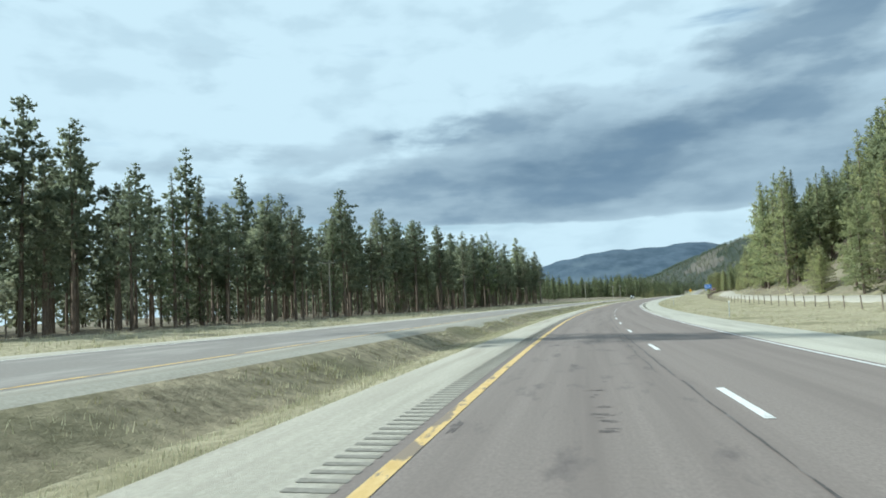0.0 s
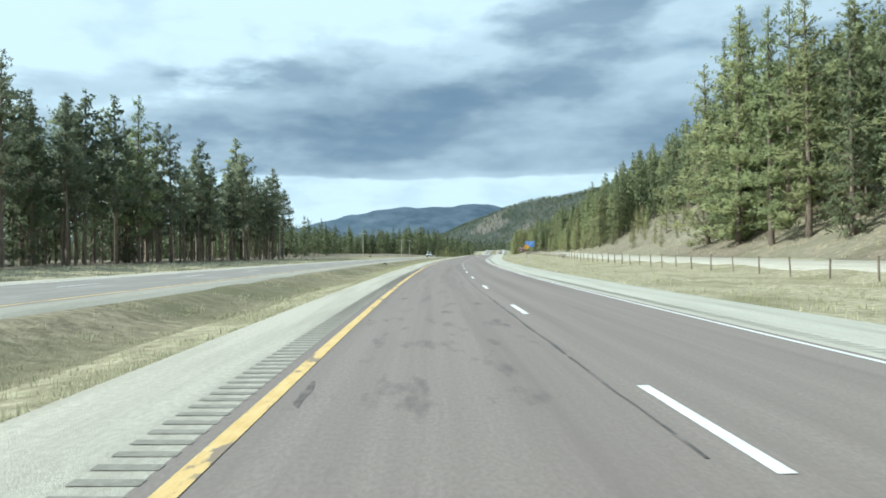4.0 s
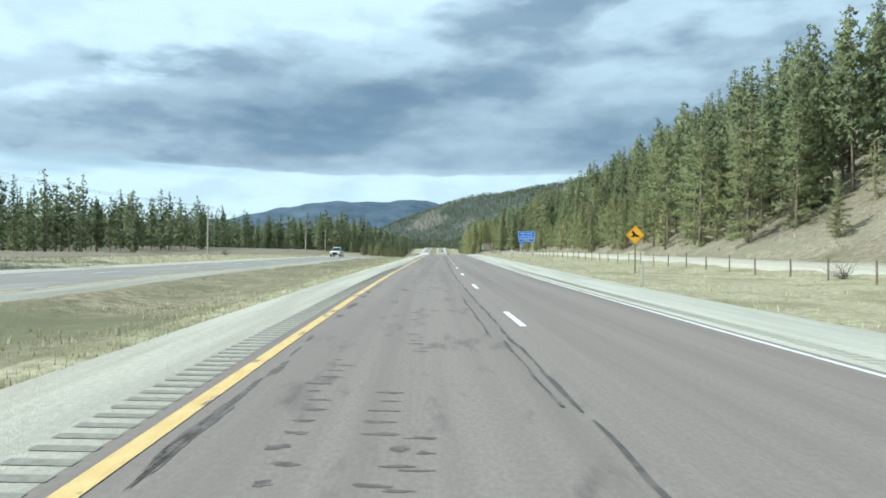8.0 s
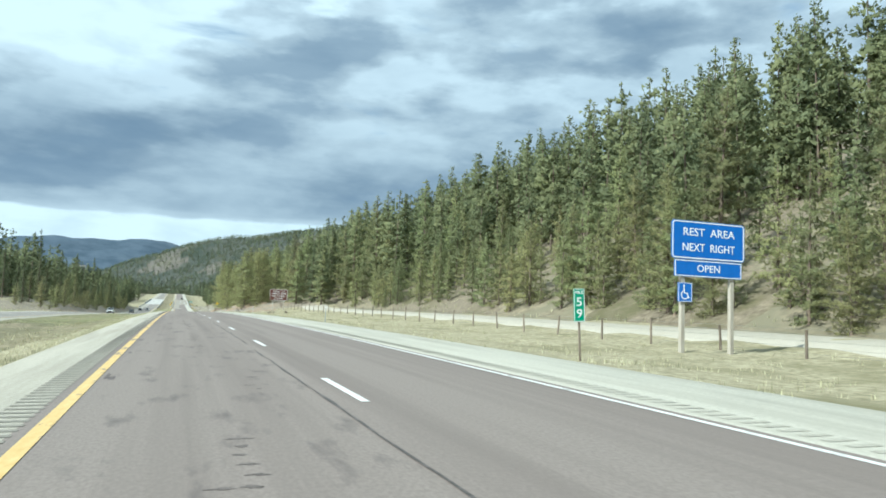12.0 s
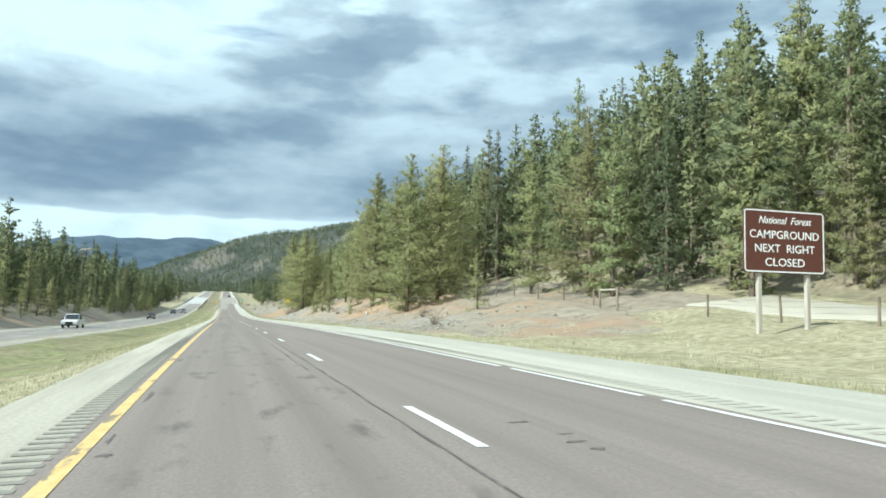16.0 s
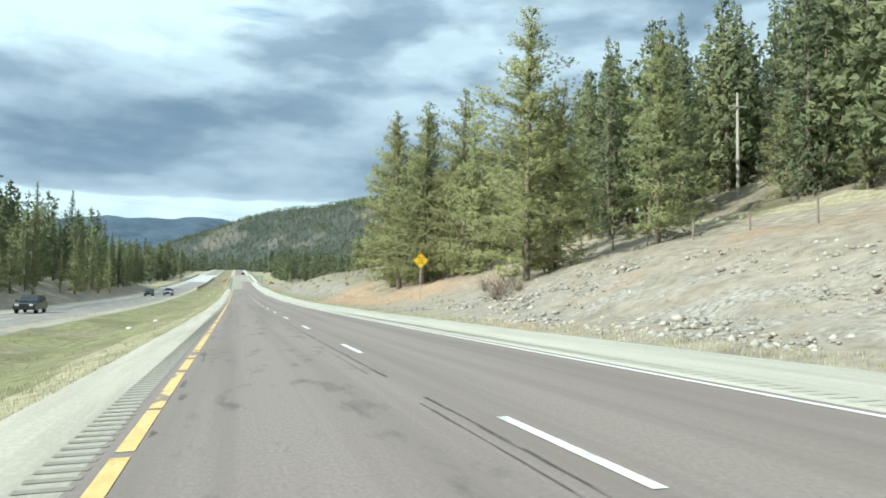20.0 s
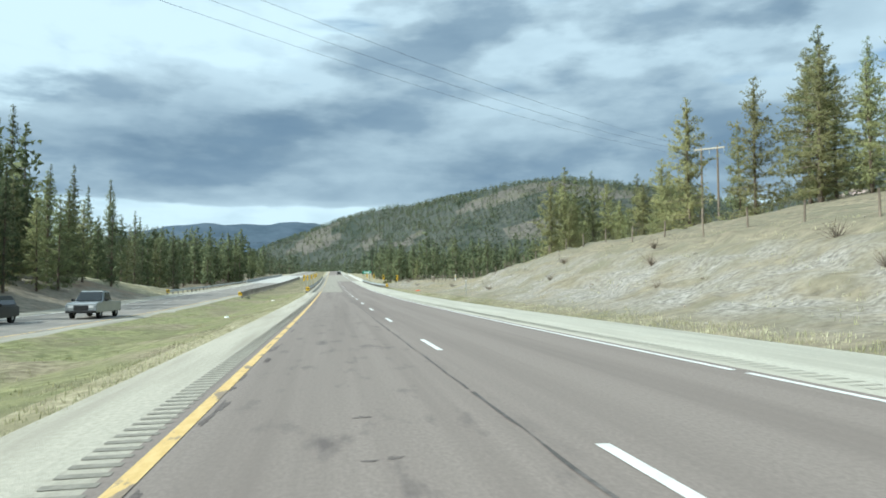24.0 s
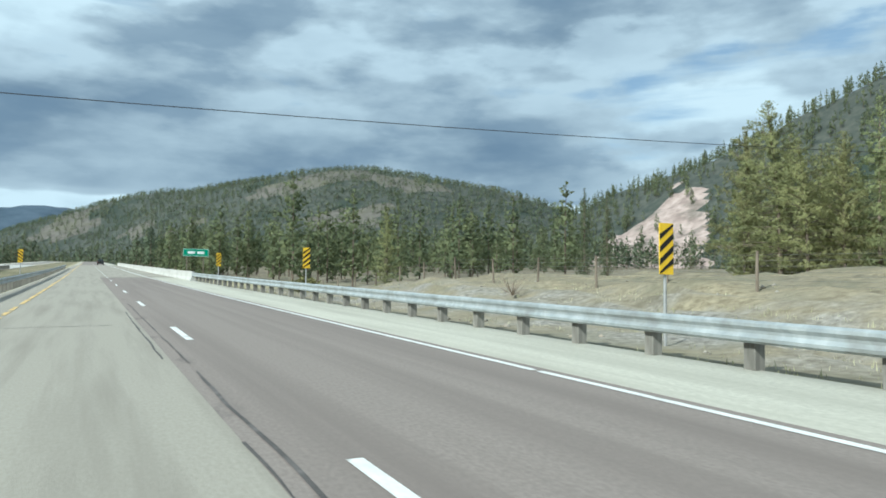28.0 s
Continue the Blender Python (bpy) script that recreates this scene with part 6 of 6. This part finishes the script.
for k_ in range(60):
    c_ = rng.choice([-1.88, -1.88, -1.88, -2.7, -1.1, -3.2, 1.0])
    s0_ = rng.uniform(0, 975)
    for q_ in range(int(rng.integers(4, 12))):
        stain(s0_ + q_ * rng.uniform(.25, .8), c_ + rng.normal(0, .10), rng.uniform(.05, .22), rng.uniform(.08, .34), k_ + q_ * .3)
for k_ in range(34):
    s0_, c_ = rng.uniform(230, 470), rng.choice([-1.9, -1.9, -2.1, -2.75])
    for q_ in range(int(rng.integers(6, 16))):
        stain(s0_ + q_ * .38, c_ + rng.normal(0, .06), rng.uniform(.06, .14), rng.uniform(.14, .32), k_ + q_ * .7)
for k_ in range(3):
    stain(rng.uniform(0, 975), -1.88 + rng.normal(0, .08), rng.uniform(.8, 3.5), rng.uniform(.08, .22), k_ + 200)
for k_ in range(110):
    stain(rng.uniform(0, 975), -3.50 + rng.normal(0, .05), rng.uniform(.2, 1.4), rng.uniform(.06, .2), k_ + 300)


# broken edge beside the yellow line and the ragged seam between the lanes
for k_ in range(40):
    stain(rng.uniform(250, 306), -3.47 + rng.normal(0, .03), rng.uniform(.5, 1.6), rng.uniform(.07, .16), k_ + 400)
for k_ in range(9):
    stain(351.5 + 1.9 * k_ + rng.uniform(-.5, .5), -3.44 + rng.normal(0, .04), rng.uniform(.4, .9), rng.uniform(.14, .26), k_ + 420)
for k_ in range(46):
    stain(rng.uniform(318, 376), -.50 + rng.normal(0, .06), rng.uniform(.3, 1.6), rng.uniform(.08, .26), k_ + 440)


for k_ in range(90):
    stain(rng.uniform(684, 958), -3.52 + rng.normal(0, .05), rng.uniform(.4, 1.8), rng.uniform(.05, .13), k_ + 500)


def rumble(name, label, s0, s1, lat_a, lat_b, pitch, mat):
    ss = np.arange(s0, s1, pitch)
    verts, tris = [], []
    for i, s in enumerate(ss):
        a, b = lat_a(s), lat_b(s)
        e = float(bank(s))
        for ds, dz in ((0, .005), (.04, .004), (.09, .004), (.13, .005)):
            verts.append(place(s + ds, a, a * e + dz))
            verts.append(place(s + ds, b, b * e + dz))
        for k in range(3):
            q = i * 8 + k * 2
            tris += [(q, q + 1, q + 3), (q, q + 3, q + 2)]
    ob = new(name, tri_mesh(name, np.array(verts), np.array(tris), mat))
    return tagged(ob, label, "rumble strip", "", "stuff")


# Nearly flat strips, toned darker to stand for the shade in cut grooves.
M_GROOVE = surf("groove strip with shade in its colour", (0.205, 0.192, 0.163), (0.285, 0.268, 0.228), 12, None, rough=0.95, bump=0.3)
rumble("rumble_strip_left", "grooved rumble strip beside the yellow line", 0, 922, lambda s: knots(s, 0, -4.36, 330, -4.36, 520, -4.30), lambda s: knots(s, 0, -3.93, 330, -3.93, 520, -3.90), .305, M_GROOVE)
# Same for the right strip: groove shade is in the colour, only fainter.
M_GROOVE_R = surf("pale groove strip with shade in its colour", (0.33, 0.312, 0.26), (0.43, 0.41, 0.345), 12, None, rough=0.95, bump=0.3)
rumble("rumble_strip_right", "grooved rumble strip outside the white line", 60, 912, lambda s: 4.15, lambda s: 4.58, .305, M_GROOVE_R)


# ---- grass, stones and brush ----
def blades(name, label, spots, mat, h0, h1, seed, per=5):
    """Tufts of narrow bent blades at (x, y, z, scale)."""
    r = np.random.default_rng(seed)
    p = np.asarray(spots)
    n = len(p) * per
    base = np.repeat(p[:, :3], per, 0) + np.c_[r.normal(0, .09, (n, 2)), np.zeros(n)]
    sc = np.repeat(p[:, 3], per)
    a = r.uniform(0, 6.283, n)
    h = r.uniform(h0, h1, n) * sc
    w = h * r.uniform(.04, .09, n) + .004
    lean = r.uniform(.1, .6, n) * h
    d = np.c_[np.cos(a), np.sin(a)]
    side = np.c_[-d[:, 1], d[:, 0]] * w[:, None]
    v = np.empty((n, 3, 3))
    v[:, 0], v[:, 1], v[:, 2] = base, base, base
    v[:, 0, :2] -= side
    v[:, 1, :2] += side
    v[:, 2, :2] += d * lean[:, None]
    v[:, 2, 2] += h
    v[:, :2, 2] -= .02
    ob = new(name, tri_mesh(name, v.reshape(-1, 3), np.arange(n * 3).reshape(-1, 3), mat))
    return tagged(ob, label, "grass", "", "stuff")


def strip_spots(n, s0, s1, a, b, seed, power=1.0, clump=None):
    r = np.random.default_rng(seed)
    ss = np.sort(r.uniform(s0, s1, n))
    f = r.uniform(0, 1, n) ** power
    out = []
    for i in range(n):
        s = ss[i]
        lo_, hi_ = a(s) if callable(a) else a, b(s) if callable(b) else b
        lat = lo_ + (hi_ - lo_) * f[i]
        if clump is not None and noise.noise((s * .25, lat * .5, clump)) < -.05:
            continue
        k = int(s)
        out.append((s, lat))
    out = np.array(out)
    zs = np.array([ground_at(s, lat) for s, lat in out])
    p = place(out[:, 0], out[:, 1], zs)
    return np.c_[p, r.uniform(.6, 1.35, len(p))]


blades("verge_grass_left", "pale dry grass fringing the median shoulder", strip_spots(26000, -5, 930, edge_l, lambda s: edge_l(s) - 1.7, 31, 1.5), M_DRY, .03, .085, 1, 6)
blades("median_grass", "short green and straw grass in the median", strip_spots(17000, -5, 935, lambda s: edge_l(s) - 1.5, lambda s: other_y(s) + 1.4, 32, 1.0, 4.0), M_GREENG, .03, .08, 2)
blades("verge_grass_right", "dry straw grass on the right verge", strip_spots(19000, 20, 590, lambda s: edge_r(s) + .2, 24, 33, 1.3, 8.0), M_DRY, .05, .17, 3)
blades("bank_grass", "thin dry grass on the cut bank and rise", strip_spots(22000, 575, 1030, lambda s: edge_r(s) + .2, 25, 34, 1.2, 2.0), M_DRY, .04, .13, 4, 4)
blades("bank_foot_grass", "pale dry grass along the foot of the bank", strip_spots(11000, 560, 960, lambda s: edge_r(s) + .15, lambda s: edge_r(s) + 1.3, 36, 1.4), M_DRY, .04, .12, 6, 6)
blades("median_tussocks", "tussocks of pale dry grass in the median", strip_spots(5200, -5, 480, lambda s: edge_l(s) - .9, lambda s: other_y(s) + 1.6, 37, 1.0, 12.0), M_DRY, .05, .13, 7, 9)
blades("slope_brush", "dry grass and twigs on the open slope", strip_spots(6000, 130, 600, 33.5, 62, 38, 1.0, 14.0), M_DRY, .15, .5, 8, 5)
blades("far_verge_grass", "dry grass beyond the opposite road", strip_spots(9000, 20, 620, lambda s: other_y(s) - 11.3, -46, 35, 1.0), M_DRY, .12, .35, 5, 4)


def stones(name, label, n, s0, s1, a, b, seed, r0, r1, mat=None):
    r = np.random.default_rng(seed)
    verts, tris = [], []
    octa = np.array([(1, 0, 0), (0, 1, 0), (-1, 0, 0), (0, -1, 0), (0, 0, 1), (0, 0, -1)], float)
    fc = [(0, 1, 4), (1, 2, 4), (2, 3, 4), (3, 0, 4), (1, 0, 5), (2, 1, 5), (3, 2, 5), (0, 3, 5)]
    for k in range(n):
        s = r.uniform(s0, s1)
        lo_ = a(s) if callable(a) else a
        lat = lo_ + (b - lo_) * r.uniform() ** 1.5
        if noise.noise((s * .12, lat * .3, 6.0)) < -.12:
            continue
        size = r0 + (r1 - r0) * r.uniform() ** 4
        c = place(s, lat, ground_at(s, lat) + size * .05)
        q = octa * size * r.uniform(.55, 1.25, (6, 3)) * (1.2, 1.0, .65)
        w = r.uniform(0, 6.28)
        q = q @ np.array([[math.cos(w), -math.sin(w), 0], [math.sin(w), math.cos(w), 0], [0, 0, 1]])
        i = len(verts)
        verts.extend((q + c).tolist())
        tris.extend([(x + i, y + i, z + i) for x, y, z in fc])
    return tagged(new(name, tri_mesh(name, np.array(verts), np.array(tris), mat or M_ROCK)), label, "stones", "", "stuff")


stones("bank_stones", "loose grey broken stones on the cut bank", 5200, 588, 780, lambda s: edge_r(s) + .5, 19, 51, .025, .15)
stones("bank_rubble", "pale broken rubble strewn over the cut bank", 9000, 640, 735, lambda s: edge_r(s) + 1.0, 18, 54, .03, .21, M_ROCK2)
stones("bank_rubble_low", "pale rubble along the foot of the cut bank", 2600, 596, 645, lambda s: edge_r(s) + .8, 14, 55, .025, .14, M_ROCK2)
stones("rise_stones", "scattered stones on the dry rise", 2600, 790, 1020, lambda s: edge_r(s) + .8, 22, 52, .025, .13)
stones("shoulder_stones", "small gravel along the shoulder edges", 2500, 0, 930, lambda s: edge_r(s) - .6, 9.5, 53, .02, .06)


def brush(s, lat, size, seed, dry=True):
    r = np.random.default_rng(seed)
    t, g = stand("dry_bush" if dry else "green_bush", "bare twiggy grey-brown bush on the verge" if dry else "low green bush on the bank", s, lat, "bush", "roadside bushes")
    bm = bmesh.new()
    for k in range(46):
        a = r.uniform(0, 6.28)
        e = r.uniform(.25, 1.3)
        d = Vector((math.cos(a) * math.cos(e), math.sin(a) * math.cos(e), math.sin(e)))
        L = size * r.uniform(.5, 1.0)
        mid = d * L * .5 + Vector(r.normal(0, .05, 3)) * size
        tube(bm, [(0, 0, -.05), mid, d * L + Vector(r.normal(0, .12, 3)) * size], [.014 * size, .009 * size, .003 * size], 3)
    part("brushwood", bm, M_WOOD, t)
    if not dry:
        vs, ts = [], []
        for k in range(420):
            d = r.normal(0, 1, 3)
            d /= np.linalg.norm(d)
            c = d * size * r.uniform(.3, .9) * (1, 1, .8)
            c[2] = abs(c[2])
            w = r.normal(0, .12 * size, (3, 3))
            vs.extend((c + w).tolist())
            ts.append((3 * k, 3 * k + 1, 3 * k + 2))
        o = new("foliage", tri_mesh("foliage", np.array(vs), np.array(ts), M_GREENG))
        o.parent = t


for k_, (s_, lat_, sz_, dr_) in enumerate([(318, 22.3, 1.5, True), (600, 11.8, 1.4, True), (546, 16, 1.0, True), (742, 16.5, 1.6, True), (738, 15, 1.2, True), (883, 11, .8, True), (888, 11.8, .7, True), (430, -47, 2.0, True),
                                         (560, 11, .7, True), (650, 12.5, .9, True), (700, 11.5, .8, True), (820, 17, 1.1, True), (860, 15, 1.0, True), (955, 13.5, .9, True), (985, 15, 1.1, True), (842, 14, .8, True), (848, 17, 1.0, True), (853, 12, .6, True), (866, 18, 1.0, True), (872, 13, .7, True), (878, 16, .9, True), (893, 14, .8, True), (900, 17, 1.1, True), (908, 12, .7, True), (835, 19, 1.2, True), (1008, 12, 1.4, False), (728.5, 12.4, 1.5, True), (730, 13.2, 1.8, True), (731.5, 14.0, 1.9, True), (733, 14.9, 1.7, True), (729.5, 14.2, 1.4, True), (612, 14.5, 1.3, True), (609, 13.5, 1.1, True), (545, 13, 1.1, True), (549, 14.2, .9, True)]):
    brush(s_, lat_, sz_, k_ + 70, dr_)


def fallen_log(s, lat, ln, r, turn):
    t, g = stand("fallen_log", "grey fallen log lying on the slope", s, lat, "log", "fallen logs", turn)
    rise = math.radians(18)
    part("trunk", tube(bmesh.new(), [(0, 0, r * .8), (ln * .5, 0, r * .8 + ln * .5 * math.tan(rise) * .4), (ln, .2, r + ln * math.tan(rise) * .8)], [r, r * .85, r * .5], 8), M_POST, t)
    part("broken_branch", tube(bmesh.new(), [(ln * .4, 0, r), (ln * .45, .5, r + .7)], [r * .3, r * .1], 5), M_WOOD, t)


for q_ in ((330, 47, 7, .22, 10), (345, 52, 6, .2, 30), (352, 46, 5, .18, -15), (405, 50, 8, .22, 20), (318, 55, 6, .2, 50), (742, 24, 3, .16, 40), (505, 48, 7, .2, 15)):
    fallen_log(*q_)


def stump(s, lat, r, h):
    t, g = stand("tree_stump", "weathered grey tree stump on bare soil", s, lat, "stump", "tree stumps")
    part("stump", tube(bmesh.new(), [(0, 0, -.2), (0, 0, .1), (0, .02, h)], [r * 1.4, r, r * .85], 10), M_WOOD, t)


for q_ in ((334, 44, .3, .8), (338, 42, .25, .6), (350, 45, .28, .9), (420, 44, .25, .7)):
    stump(*q_)


def tyre_shred():
    t, g = stand("tyre_shred", "black curved strip of shredded tyre in the median", 224, -9.3, "litter")
    part("tread", tube(bmesh.new(), [(.24 * math.cos(a), .05 * a, .22 * math.sin(a)) for a in [k * math.pi / 10 for k in range(11)]], [.03, .05, .06, .06, .06, .07, .06, .06, .05, .04, .03], 6), M_TYRE, t)


tyre_shred()
M_ORANGE = surf("faded orange plastic", (0.65, 0.09, 0.04), (0.75, 0.14, 0.06), 5, None, rough=0.6, bump=0.2)
t, g = stand("plastic_litter", "crumpled orange-red plastic scrap on dry grass", 915.7, 8.9, "litter")
bm = bmesh.new()
bmesh.ops.create_icosphere(bm, subdivisions=2, radius=.28)
for v in bm.verts:
    v.co = Vector((v.co.x * 1.3, v.co.y * .7, max(0, v.co.z * .5))) * (1 + .5 * noise.noise(v.co * 5))
part("scrap", bm, M_ORANGE, t)
for k_, (s_, lat_) in enumerate(((14, -9.5), (17, -10.2), (560, -8), (690, -8.6), (735, -9), (742, -8.2), (907, -8.8), (872, -9))):
    t, g = stand("paper_litter", "crumpled white paper scrap in the grass", s_, lat_, "litter", "paper litter")
    bm = bmesh.new()
    bmesh.ops.create_icosphere(bm, subdivisions=2, radius=.12)
    for v in bm.verts:
        v.co = Vector((v.co.x * 1.3, v.co.y, max(-.02, v.co.z * .7))) * (1 + .6 * noise.noise(v.co * 9 + Vector((k_, 0, 0))))
    bmesh.ops.translate(bm, verts=bm.verts, vec=(0, 0, .08))
    part("scrap", bm, M_SIGNW, t)
